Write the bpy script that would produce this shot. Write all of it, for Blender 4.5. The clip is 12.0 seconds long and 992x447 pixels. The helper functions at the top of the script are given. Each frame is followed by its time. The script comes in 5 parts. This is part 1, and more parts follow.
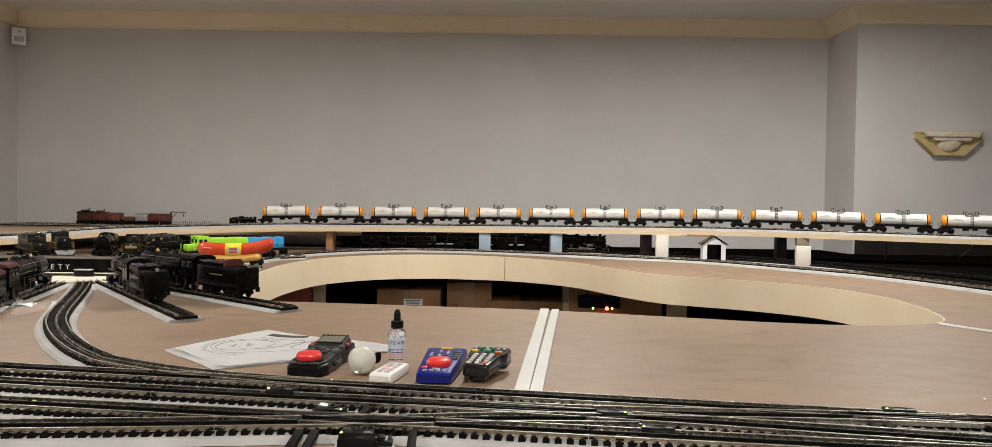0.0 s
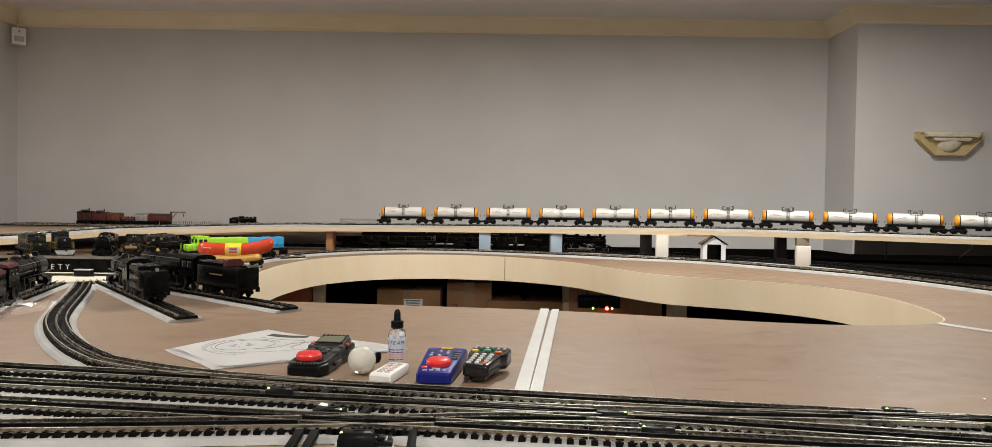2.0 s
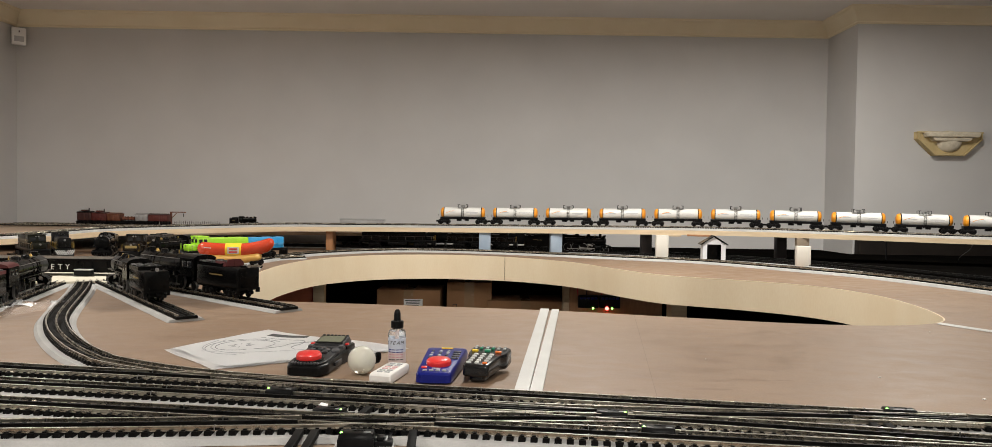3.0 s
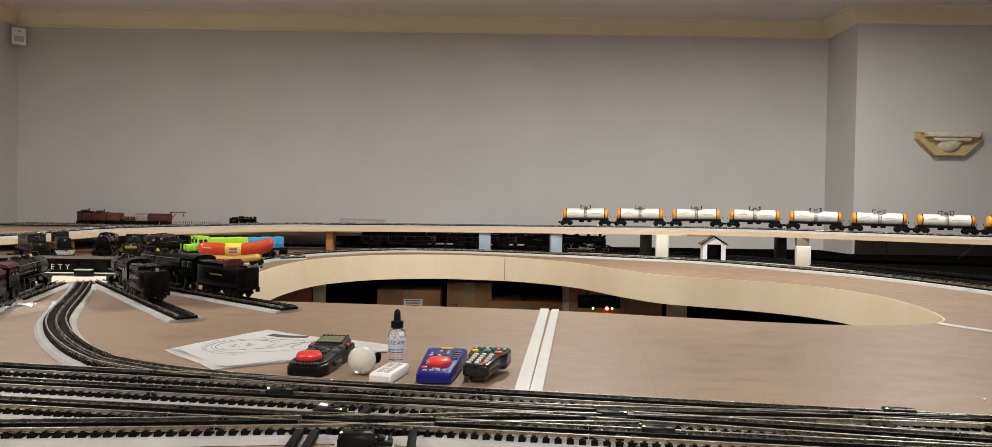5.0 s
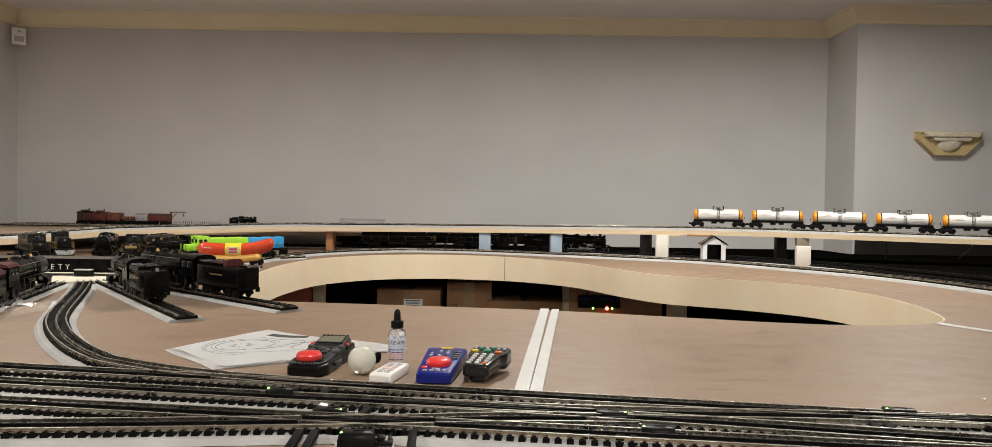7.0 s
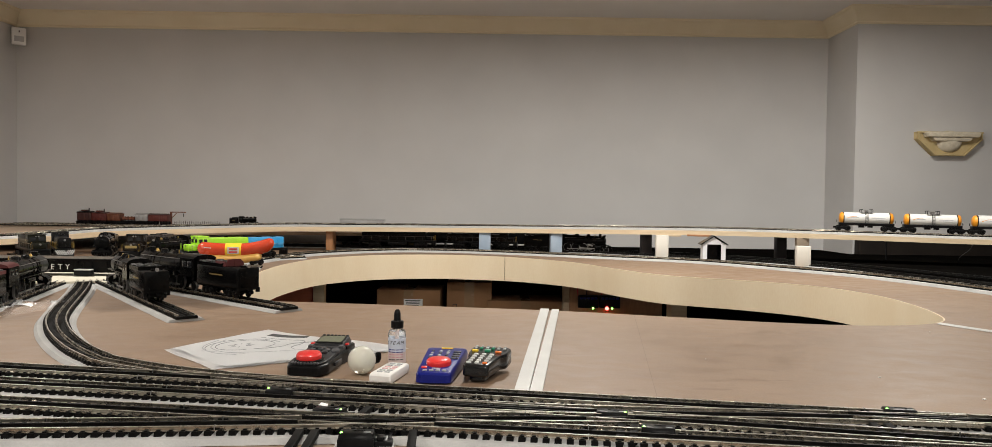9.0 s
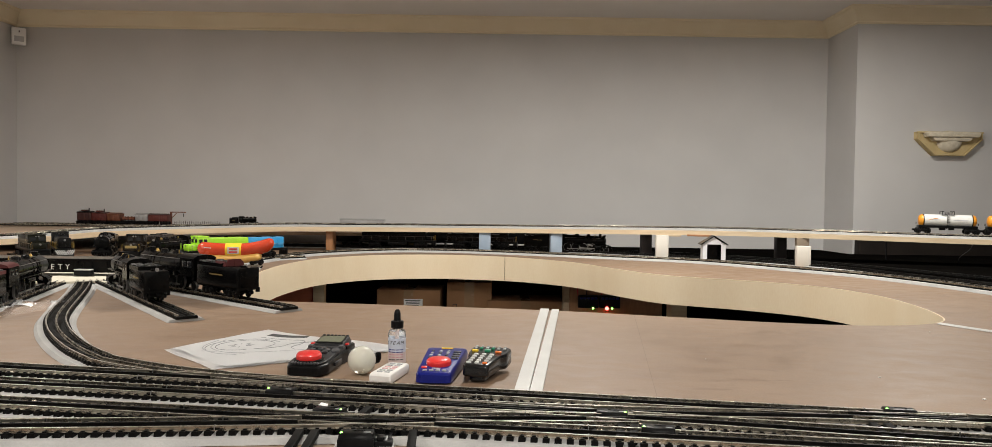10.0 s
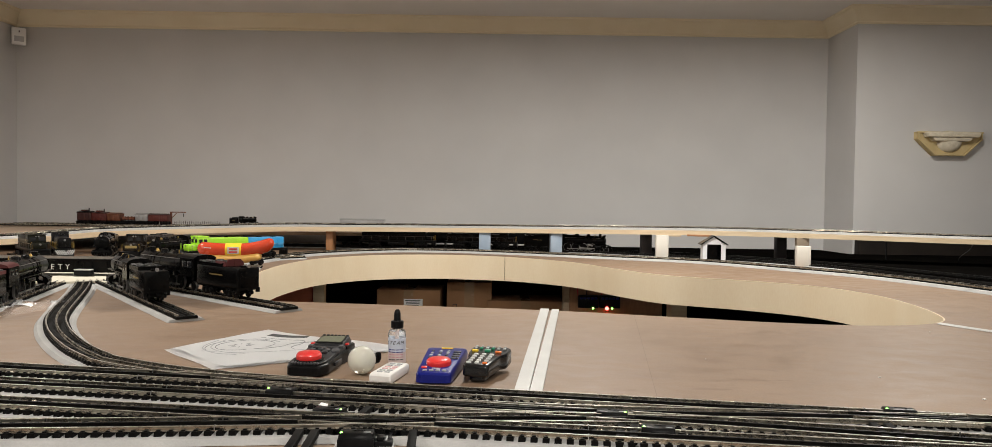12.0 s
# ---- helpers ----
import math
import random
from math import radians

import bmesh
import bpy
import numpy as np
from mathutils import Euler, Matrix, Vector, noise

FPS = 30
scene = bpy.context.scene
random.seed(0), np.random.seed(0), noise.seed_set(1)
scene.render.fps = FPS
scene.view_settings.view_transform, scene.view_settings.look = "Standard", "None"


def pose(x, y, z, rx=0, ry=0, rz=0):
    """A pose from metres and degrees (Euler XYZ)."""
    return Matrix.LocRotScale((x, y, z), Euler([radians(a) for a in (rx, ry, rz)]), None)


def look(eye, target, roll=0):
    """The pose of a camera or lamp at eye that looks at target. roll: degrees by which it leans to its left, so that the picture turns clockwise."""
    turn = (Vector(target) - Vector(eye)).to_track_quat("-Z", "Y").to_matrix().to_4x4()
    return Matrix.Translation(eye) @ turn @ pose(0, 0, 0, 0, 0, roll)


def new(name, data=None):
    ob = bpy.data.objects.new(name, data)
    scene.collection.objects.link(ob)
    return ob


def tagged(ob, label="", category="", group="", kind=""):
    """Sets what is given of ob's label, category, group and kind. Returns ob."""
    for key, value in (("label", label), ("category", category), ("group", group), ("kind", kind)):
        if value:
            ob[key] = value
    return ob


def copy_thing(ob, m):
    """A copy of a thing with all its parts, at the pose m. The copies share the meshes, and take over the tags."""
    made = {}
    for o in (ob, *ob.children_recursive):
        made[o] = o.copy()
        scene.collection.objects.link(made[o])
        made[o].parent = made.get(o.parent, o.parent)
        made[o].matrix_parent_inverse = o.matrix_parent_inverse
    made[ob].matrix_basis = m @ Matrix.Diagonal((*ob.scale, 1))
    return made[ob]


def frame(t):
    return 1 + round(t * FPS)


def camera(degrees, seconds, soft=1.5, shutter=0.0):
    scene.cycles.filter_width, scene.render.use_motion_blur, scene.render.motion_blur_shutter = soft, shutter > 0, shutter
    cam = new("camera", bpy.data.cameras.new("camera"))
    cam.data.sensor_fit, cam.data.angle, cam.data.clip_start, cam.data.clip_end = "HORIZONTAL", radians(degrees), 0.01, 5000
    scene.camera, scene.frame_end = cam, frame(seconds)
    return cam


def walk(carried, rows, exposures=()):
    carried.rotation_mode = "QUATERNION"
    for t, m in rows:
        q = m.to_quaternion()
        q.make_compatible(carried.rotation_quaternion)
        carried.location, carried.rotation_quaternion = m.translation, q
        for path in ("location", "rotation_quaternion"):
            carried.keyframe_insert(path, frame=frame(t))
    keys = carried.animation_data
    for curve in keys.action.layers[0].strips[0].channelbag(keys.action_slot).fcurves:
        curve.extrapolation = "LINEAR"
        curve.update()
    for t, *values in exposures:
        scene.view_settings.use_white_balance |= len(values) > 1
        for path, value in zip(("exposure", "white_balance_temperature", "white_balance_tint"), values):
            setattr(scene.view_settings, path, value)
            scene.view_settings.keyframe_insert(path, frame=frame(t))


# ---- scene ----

# The camera stands still at the edge of the layout.
TABLE = 1.0
EYE = (0.0, 0.0, 1.25)
cam = camera(68.1, 12.0, soft=0.5)
STAND = look(EYE, (0, 10, 1.25 - 10 * math.tan(radians(1.38))), 0.83)
walk(cam, [(0, STAND), (12, STAND)], exposures=[(0, 0.45), (12, 0.45)])

# ---------------------------------------------------------------- light
world = bpy.data.worlds.new("world")
world.use_nodes = True
world.node_tree.nodes["Background"].inputs[0].default_value = (0.5, 0.52, 0.6, 1)
world.node_tree.nodes["Background"].inputs[1].default_value = 0.0
scene.world = world


def ceiling_lamp(x, y, watts, spread=175):
    light = bpy.data.lights.new("downlight", "AREA")
    light.shape, light.size, light.energy = "DISK", 0.13, watts
    light.spread = radians(spread)
    light.color = (1.0, 0.945, 0.87) if x < 0.2 else (0.985, 0.952, 0.88)
    ob = new("downlight", light)
    ob.location = (x, y, 2.428)
    return ob


for x, y, w in ((-1.9, 0.5, 17), (0.1, 0.4, 8), (2.0, 0.4, 9), (-1.75, 2.6, 15), (0.25, 2.65, 24), (1.7, 2.95, 18),
                (0.1, -1.6, 17), (-1.9, -1.6, 12), (2.0, -1.6, 25)):
    ceiling_lamp(x, y, w)


# ---------------------------------------------------------------- materials
def mat(name, colour, second=None, scale=20.0, rough=0.5, metal=0.0, bump=0.0, fine=200.0, stretch=(1, 1, 1), spread=0.0,
        gloss_vary=0.1, coat=0.0, spec=None, speck=0.35, glow=None, alpha=None, trans=0.0):
    m = bpy.data.materials.new(name)
    m.use_nodes = True
    nt = m.node_tree
    b = nt.nodes["Principled BSDF"]
    b.inputs["Roughness"].default_value, b.inputs["Metallic"].default_value = rough, metal
    b.inputs["Coat Weight"].default_value = coat
    b.inputs["Specular IOR Level"].default_value = 0.5 if spec is None else spec
    b.inputs["Transmission Weight"].default_value = trans
    c1 = (*colour, 1)
    b.inputs["Base Color"].default_value = c1
    if glow:
        b.inputs["Emission Color"].default_value, b.inputs["Emission Strength"].default_value = (*colour, 1), glow
        return m
    if second is None and bump == 0:
        return m
    tc, mp = nt.nodes.new("ShaderNodeTexCoord"), nt.nodes.new("ShaderNodeMapping")
    mp.inputs["Scale"].default_value = stretch
    nt.links.new(tc.outputs["Object"], mp.inputs[0])
    big, small = nt.nodes.new("ShaderNodeTexNoise"), nt.nodes.new("ShaderNodeTexNoise")
    big.inputs["Scale"].default_value, big.inputs["Detail"].default_value = scale, 6
    small.inputs["Scale"].default_value, small.inputs["Detail"].default_value = fine, 4
    for n in (big, small):
        nt.links.new(mp.outputs[0], n.inputs["Vector"])
    if second is not None:
        add = nt.nodes.new("ShaderNodeMath")
        add.operation = "MULTIPLY_ADD"
        nt.links.new(small.outputs[0], add.inputs[0])
        add.inputs[1].default_value = speck
        nt.links.new(big.outputs[0], add.inputs[2])
        ramp = nt.nodes.new("ShaderNodeValToRGB")
        ramp.color_ramp.elements[0].position, ramp.color_ramp.elements[1].position = 0.31 + speck / 2, 0.69 + speck / 2
        ramp.color_ramp.elements[0].color, ramp.color_ramp.elements[1].color = c1, (*second, 1)
        nt.links.new(add.outputs[0], ramp.inputs[0])
        out = ramp.outputs[0]
        if spread:
            info, hsv, sc = nt.nodes.new("ShaderNodeObjectInfo"), nt.nodes.new("ShaderNodeHueSaturation"), nt.nodes.new("ShaderNodeMapRange")
            sc.inputs["To Min"].default_value, sc.inputs["To Max"].default_value = 1 - spread, 1 + spread
            nt.links.new(info.outputs["Random"], sc.inputs["Value"])
            nt.links.new(sc.outputs[0], hsv.inputs["Value"])
            nt.links.new(out, hsv.inputs["Color"])
            out = hsv.outputs[0]
        nt.links.new(out, b.inputs["Base Color"])
    rr = nt.nodes.new("ShaderNodeMapRange")
    rr.inputs["To Min"].default_value, rr.inputs["To Max"].default_value = max(0.02, rough - gloss_vary), min(1, rough + gloss_vary)
    nt.links.new(big.outputs[0], rr.inputs["Value"])
    nt.links.new(rr.outputs[0], b.inputs["Roughness"])
    if bump:
        bp = nt.nodes.new("ShaderNodeBump")
        bp.inputs["Strength"].default_value, bp.inputs["Distance"].default_value = bump, 0.002
        nt.links.new(small.outputs[0], bp.inputs["Height"])
        nt.links.new(bp.outputs[0], b.inputs["Normal"])
    return m


WALL = mat("wall_paint", (0.585, 0.575, 0.57), (0.625, 0.615, 0.61), 3, 0.75, bump=0.08, fine=350)
CEIL = mat("ceiling_paint", (0.80, 0.77, 0.74), (0.84, 0.81, 0.78), 4, 0.85, bump=0.1, fine=300)
CROWN = mat("crown_paint", (0.84, 0.74, 0.54), (0.88, 0.79, 0.60), 6, 0.5, bump=0.05)
CARPET = mat("carpet", (0.010, 0.009, 0.008), (0.018, 0.016, 0.014), 12, 0.95, bump=0.5, spec=0.05)


def board_material():
    """Brown latex paint on plywood: broad roller patches, smears, fine strokes, scuffs and pale flecks."""
    m = bpy.data.materials.new("tabletop_paint")
    m.use_nodes = True
    nt = m.node_tree
    b = nt.nodes["Principled BSDF"]
    tc = nt.nodes.new("ShaderNodeTexCoord")

    def noise_node(scale, detail, stretch, distort=0.0, turn=0.0):
        mp, n = nt.nodes.new("ShaderNodeMapping"), nt.nodes.new("ShaderNodeTexNoise")
        mp.inputs["Scale"].default_value, mp.inputs["Rotation"].default_value = stretch, (0, 0, radians(turn))
        n.inputs["Scale"].default_value, n.inputs["Detail"].default_value, n.inputs["Distortion"].default_value = scale, detail, distort
        nt.links.new(tc.outputs["Object"], mp.inputs[0])
        nt.links.new(mp.outputs[0], n.inputs["Vector"])
        return n.outputs[0]

    def ramp(source, p0, p1, c0, c1):
        n = nt.nodes.new("ShaderNodeValToRGB")
        n.color_ramp.elements[0].position, n.color_ramp.elements[1].position = p0, p1
        n.color_ramp.elements[0].color, n.color_ramp.elements[1].color = (*c0, 1), (*c1, 1)
        nt.links.new(source, n.inputs[0])
        return n.outputs[0]

    def mixed(kind, factor, one, two):
        n = nt.nodes.new("ShaderNodeMixRGB")
        n.blend_type = kind
        if isinstance(factor, float):
            n.inputs[0].default_value = factor
        else:
            nt.links.new(factor, n.inputs[0])
        for k, v in ((1, one), (2, two)):
            if isinstance(v, tuple):
                n.inputs[k].default_value = (*v, 1)
            else:
                nt.links.new(v, n.inputs[k])
        return n.outputs[0]

    patch = noise_node(2.6, 5, (1, 1, 1), 0.2)
    smear = noise_node(17, 12, (1.0, 1.3, 1), 0.4, 20)
    stroke = noise_node(60, 9, (0.5, 1.5, 1), 0.2, -8)
    grit = noise_node(320, 3, (1, 1, 1))
    scuff = noise_node(21, 15, (0.45, 1.9, 1), 0.8, -12)
    spots = noise_node(95, 2, (1, 1, 1))
    c = ramp(patch, 0.34, 0.66, (0.226, 0.148, 0.095), (0.262, 0.178, 0.118))
    c = mixed("MULTIPLY", 1.0, c, ramp(smear, 0.30, 0.70, (0.955, 0.95, 0.945), (1.04, 1.045, 1.05)))
    c = mixed("MULTIPLY", 1.0, c, ramp(stroke, 0.25, 0.75, (0.95, 0.945, 0.94), (1.04, 1.04, 1.04)))
    c = mixed("MULTIPLY", 1.0, c, ramp(grit, 0.3, 0.7, (0.90, 0.90, 0.90), (1.09, 1.09, 1.09)))
    c = mixed("MIX", ramp(scuff, 0.635, 0.72, (0, 0, 0), (0.5, 0.5, 0.5)), c, (0.135, 0.078, 0.050))
    c = mixed("MIX", ramp(spots, 0.80, 0.84, (0, 0, 0), (0.6, 0.6, 0.6)), c, (0.42, 0.33, 0.26))
    nt.links.new(c, b.inputs["Base Color"])
    nt.links.new(ramp(smear, 0.3, 0.7, (0.40, 0.40, 0.40), (0.60, 0.60, 0.60)), b.inputs["Roughness"])
    bp = nt.nodes.new("ShaderNodeBump")
    bp.inputs["Strength"].default_value, bp.inputs["Distance"].default_value = 0.12, 0.0008
    nt.links.new(stroke, bp.inputs["Height"])
    nt.links.new(bp.outputs[0], b.inputs["Normal"])
    return m


BOARD = board_material()
YARDTOP = mat("bare_board", (0.40, 0.29, 0.20), (0.50, 0.38, 0.28), 6, 0.55, bump=0.1)
FASCIA = mat("fascia_board", (0.79, 0.645, 0.45), (0.84, 0.71, 0.52), 2.0, 0.45, bump=0.05, stretch=(4, 4, 1.2), fine=60, speck=0.5)
WHITE_STRIP = mat("white_trim", (0.50, 0.50, 0.485), (0.58, 0.58, 0.565), 12, 0.45, bump=0.06)
SEAM = mat("seam_filler", (0.165, 0.115, 0.082), (0.20, 0.14, 0.10), 30, 0.6)
PINE = mat("pine", (0.62, 0.48, 0.31), (0.72, 0.58, 0.40), 9, 0.55, bump=0.1, stretch=(1, 1, 8))
ORANGE_WOOD = mat("stained_wood", (0.34, 0.16, 0.07), (0.44, 0.23, 0.11), 14, 0.5, bump=0.1, stretch=(6, 6, 1))
POST_WHITE = mat("white_post", (0.74, 0.71, 0.64), (0.80, 0.77, 0.70), 10, 0.5, bump=0.05)
POST_BLUE = mat("blue_post", (0.30, 0.38, 0.48), (0.37, 0.45, 0.55), 10, 0.55, bump=0.05)
POST_BROWN = mat("brown_post", (0.22, 0.17, 0.12), (0.28, 0.22, 0.16), 10, 0.55, bump=0.05)
POST_DARK = mat("dark_post", (0.035, 0.03, 0.03), (0.06, 0.05, 0.05), 10, 0.6)
HEARTH = mat("hearth_panel", (0.010, 0.008, 0.007), (0.020, 0.016, 0.013), 5, 0.6, bump=0.1, spec=0.1)
# near-black for the sheets that stand in for shade below deck and table
SHADE_BLACK = mat("dark_panel", (0.0022, 0.002, 0.0018), (0.005, 0.0045, 0.004), 6, 0.8, bump=0.1, spec=0.0)
ROADBED = mat("roadbed_foam", (0.37, 0.37, 0.365), (0.48, 0.48, 0.47), 14, 0.75, bump=0.25, fine=400)
TIE = mat("tie_plastic", (0.004, 0.004, 0.004), (0.010, 0.0095, 0.009), 60, 0.55, spread=0.3, spec=0.06)
RAIL = mat("rail_metal", (0.50, 0.48, 0.44), (0.64, 0.61, 0.56), 30, 0.30, metal=1.0, gloss_vary=0.08)
RAIL_SIDE = mat("rail_side", (0.30, 0.27, 0.22), (0.46, 0.425, 0.36), 45, 0.27, metal=0.92, fine=300, gloss_vary=0.08)
MIDRAIL = mat("blackened_rail", (0.004, 0.004, 0.004), (0.012, 0.011, 0.010), 30, 0.4, spec=0.12)
BLACK = mat("black_plastic", (0.003, 0.003, 0.0033), (0.007, 0.007, 0.0075), 40, 0.33, spec=0.14)
ENGINE = mat("engine_black", (0.0022, 0.0022, 0.0025), (0.006, 0.006, 0.006), 50, 0.22, bump=0.02, spec=0.10, gloss_vary=0.04)
STEEL = mat("wheel_steel", (0.32, 0.32, 0.32), (0.42, 0.42, 0.42), 60, 0.3, metal=1.0)
TANK = mat("tank_white", (0.68, 0.675, 0.65), (0.74, 0.735, 0.71), 25, 0.32)
ORANGE = mat("tank_orange", (0.80, 0.30, 0.02), (0.85, 0.35, 0.03), 25, 0.35)
GREYMARK = mat("grey_marking", (0.50, 0.50, 0.52), None, rough=0.4)
CARD = mat("cardboard", (0.30, 0.155, 0.07), (0.38, 0.205, 0.10), 9, 0.8, bump=0.15)
PAPER = mat("paper", (0.85, 0.85, 0.85), (0.89, 0.89, 0.89), 10, 0.8)
GREEN_LED = mat("green_led", (0.25, 1.0, 0.10), glow=6)
RED_LED = mat("red_led", (1.0, 0.05, 0.04), glow=14)


# ---------------------------------------------------------------- building helpers
def thing(name, m, label, category, group=""):
    ob = new(name)
    ob.empty_display_size = 0.02
    ob.matrix_world = m
    return tagged(ob, label, category, group)


def smooth(me, angle=35):
    for p in me.polygons:
        p.use_smooth = True
    me.set_sharp_from_angle(angle=radians(angle))


def mesh_of(name, bm, material):
    bmesh.ops.recalc_face_normals(bm, faces=bm.faces[:])
    me = bpy.data.meshes.new(name)
    bm.to_mesh(me)
    bm.free()
    for m in material if isinstance(material, (list, tuple)) else [material]:
        me.materials.append(m)
    smooth(me)
    return me


def part(name, bm, material, parent, label="", kind=""):
    ob = new(name, mesh_of(name, bm, material))
    ob.parent = parent
    if not parent:
        return ob
    return tagged(ob, label, kind=kind)


def solid(name, bm, material, label, category="", kind="", group=""):
    return tagged(new(name, mesh_of(name, bm, material)), label, category, group, kind)


def put(bm, verts, m):
    bmesh.ops.transform(bm, matrix=m, verts=verts)


def box(bm, sx, sy, sz, x=0, y=0, z=0, rz=0, rx=0, ry=0, bevel=0.0, top=1.0, topy=None):
    """A box with its centre at x, y, z; top: how far its upper side narrows."""
    r = bmesh.ops.create_cube(bm, size=1.0)
    vs = r["verts"]
    for v in vs:
        k = top if v.co.z > 0 else 1
        ky = (top if topy is None else topy) if v.co.z > 0 else 1
        v.co = (v.co.x * sx * k, v.co.y * sy * ky, v.co.z * sz)
    if bevel:
        es = list({e for v in vs for e in v.link_edges})
        r = bmesh.ops.bevel(bm, geom=es, offset=bevel, segments=2, affect="EDGES", profile=0.5)
        vs = list({v for f in r["faces"] for v in f.verts} | {v for v in vs if v.is_valid})
    put(bm, vs, pose(x, y, z, rx, ry, rz))
    return bm


AXES = {"x": (0, 90, 0), "y": (-90, 0, 0), "z": (0, 0, 0)}


def cyl(bm, r, h, x=0, y=0, z=0, axis="z", seg=20, r2=None, tilt=None):
    vs = bmesh.ops.create_cone(bm, cap_ends=True, segments=seg, radius1=r, radius2=r if r2 is None else r2, depth=h)["verts"]
    put(bm, vs, pose(x, y, z, *(tilt or AXES[axis])))
    return bm


def ball(bm, r, x=0, y=0, z=0, sx=1, sy=1, sz=1, seg=20):
    vs = bmesh.ops.create_uvsphere(bm, u_segments=seg, v_segments=seg // 2 + 2, radius=r)["verts"]
    put(bm, vs, pose(x, y, z) @ Matrix.Diagonal((sx, sy, sz, 1)))
    return bm


def turned(bm, prof, seg=24, m=None):
    """A turned body from (radius, height) pairs."""
    rings = []
    for r, z in prof:
        rings.append([bm.verts.new((r * math.cos(a), r * math.sin(a), z)) for a in [math.tau * i / seg for i in range(seg)]])
    for a, b in zip(rings, rings[1:]):
        for i in range(seg):
            bm.faces.new((a[i], a[(i + 1) % seg], b[(i + 1) % seg], b[i]))
    bm.faces.new(rings[0][::-1]), bm.faces.new(rings[-1])
    if m is not None:
        put(bm, [v for r in rings for v in r], m)
    return bm


def hoop(bm, prof, seg=24, m=None):
    """A turned ring, open in the middle, from a closed row of (radius, height) pairs."""
    rings = []
    for r, z in prof:
        rings.append([bm.verts.new((r * math.cos(a), r * math.sin(a), z)) for a in [math.tau * i / seg for i in range(seg)]])
    for a, b in zip(rings, rings[1:] + rings[:1]):
        for i in range(seg):
            bm.faces.new((a[i], a[(i + 1) % seg], b[(i + 1) % seg], b[i]))
    if m is not None:
        put(bm, [v for r in rings for v in r], m)
    return bm


def prism(bm, pts, z0, z1):
    lo, hi = [bm.verts.new((x, y, z0)) for x, y in pts], [bm.verts.new((x, y, z1)) for x, y in pts]
    n = len(pts)
    bm.faces.new(lo[::-1]), bm.faces.new(hi)
    for i in range(n):
        bm.faces.new((lo[i], lo[(i + 1) % n], hi[(i + 1) % n], hi[i]))
    return bm


def spline(pts, step=0.02, closed=False):
    """A smooth line through points, as Vectors at about even steps."""
    p = [Vector((*q, TABLE) if len(q) == 2 else q) for q in pts]
    n, out = len(p), []
    for i in range(n if closed else n - 1):
        if closed:
            a, b, c, d = p[i - 1], p[i], p[(i + 1) % n], p[(i + 2) % n]
        else:
            a, b, c, d = p[i - 1] if i else p[0] * 2 - p[1], p[i], p[i + 1], p[i + 2] if i + 2 < n else p[i + 1] * 2 - p[i]
        k = max(2, int((c - b).length / (step / 4)))
        for j in range(k):
            t = j / k
            out.append(0.5 * (2 * b + (c - a) * t + (2 * a - 5 * b + 4 * c - d) * t * t + (3 * b - a - 3 * c + d) * t ** 3))
    out.append(p[0] if closed else p[-1])
    run = [0.0]
    for a, b in zip(out, out[1:]):
        run.append(run[-1] + (b - a).length)
    k = max(2, round(run[-1] / step))
    got, j = [], 0
    for i in range(k + (0 if closed else 1)):
        s = run[-1] * i / k
        while j < len(run) - 2 and run[j + 1] < s:
            j += 1
        got.append(out[j].lerp(out[j + 1], (s - run[j]) / max(1e-9, run[j + 1] - run[j])))
    return got


def sides(path):
    """The way and the left side at each point of a line."""
    out = []
    for i, p in enumerate(path):
        w = path[min(i + 1, len(path) - 1)] - path[max(i - 1, 0)]
        w.z = 0
        w.normalize()
        out.append((p, w, Vector((-w.y, w.x, 0))))
    return out


def sweep(bm, path, prof):
    """A body of one profile, (to the left, up) pairs, along a line."""
    rings = [[bm.verts.new(p + n * a + Vector((0, 0, b))) for a, b in prof] for p, w, n in sides(path)]
    k = len(prof)
    for a, b in zip(rings, rings[1:]):
        for i in range(k):
            bm.faces.new((a[i], a[(i + 1) % k], b[(i + 1) % k], b[i]))
    bm.faces.new(rings[0][::-1]), bm.faces.new(rings[-1])
    return bm


# ---------------------------------------------------------------- room
WEST, NORTH, BREAST_X, BREAST_Y, EAST, SOUTH, TOP = -3.07, 4.70, 2.10, 4.317, 4.3, -2.6, 2.440


def wall(name, x0, y0, x1, y1, label):
    return solid(name, box(bmesh.new(), x1 - x0, y1 - y0, TOP, (x0 + x1) / 2, (y0 + y1) / 2, TOP / 2), WALL, label, "wall", "structure")


wall("wall_north", WEST - 0.12, NORTH, BREAST_X, NORTH + 0.12, "smooth pale grey painted back wall")
wall("wall_west", WEST - 0.12, SOUTH, WEST, NORTH, "pale grey painted side wall")
wall("wall_chimney", BREAST_X, BREAST_Y, EAST + 0.12, NORTH + 0.12, "pale grey painted projecting chimney breast wall")
wall("wall_east", EAST, SOUTH, EAST + 0.12, BREAST_Y, "pale grey painted side wall")
wall("wall_south", WEST - 0.12, SOUTH - 0.12, EAST + 0.12, SOUTH, "pale grey painted wall behind the viewer")
solid("ceiling", box(bmesh.new(), 7.8, 7.8, 0.1, 0.6, 1.0, TOP + 0.05), CEIL, "matt white painted ceiling", "ceiling", "structure")
solid("floor", box(bmesh.new(), 7.8, 7.8, 0.1, 0.6, 1.0, -0.05), CARPET, "dark carpeted floor under the layout", "floor", "structure")

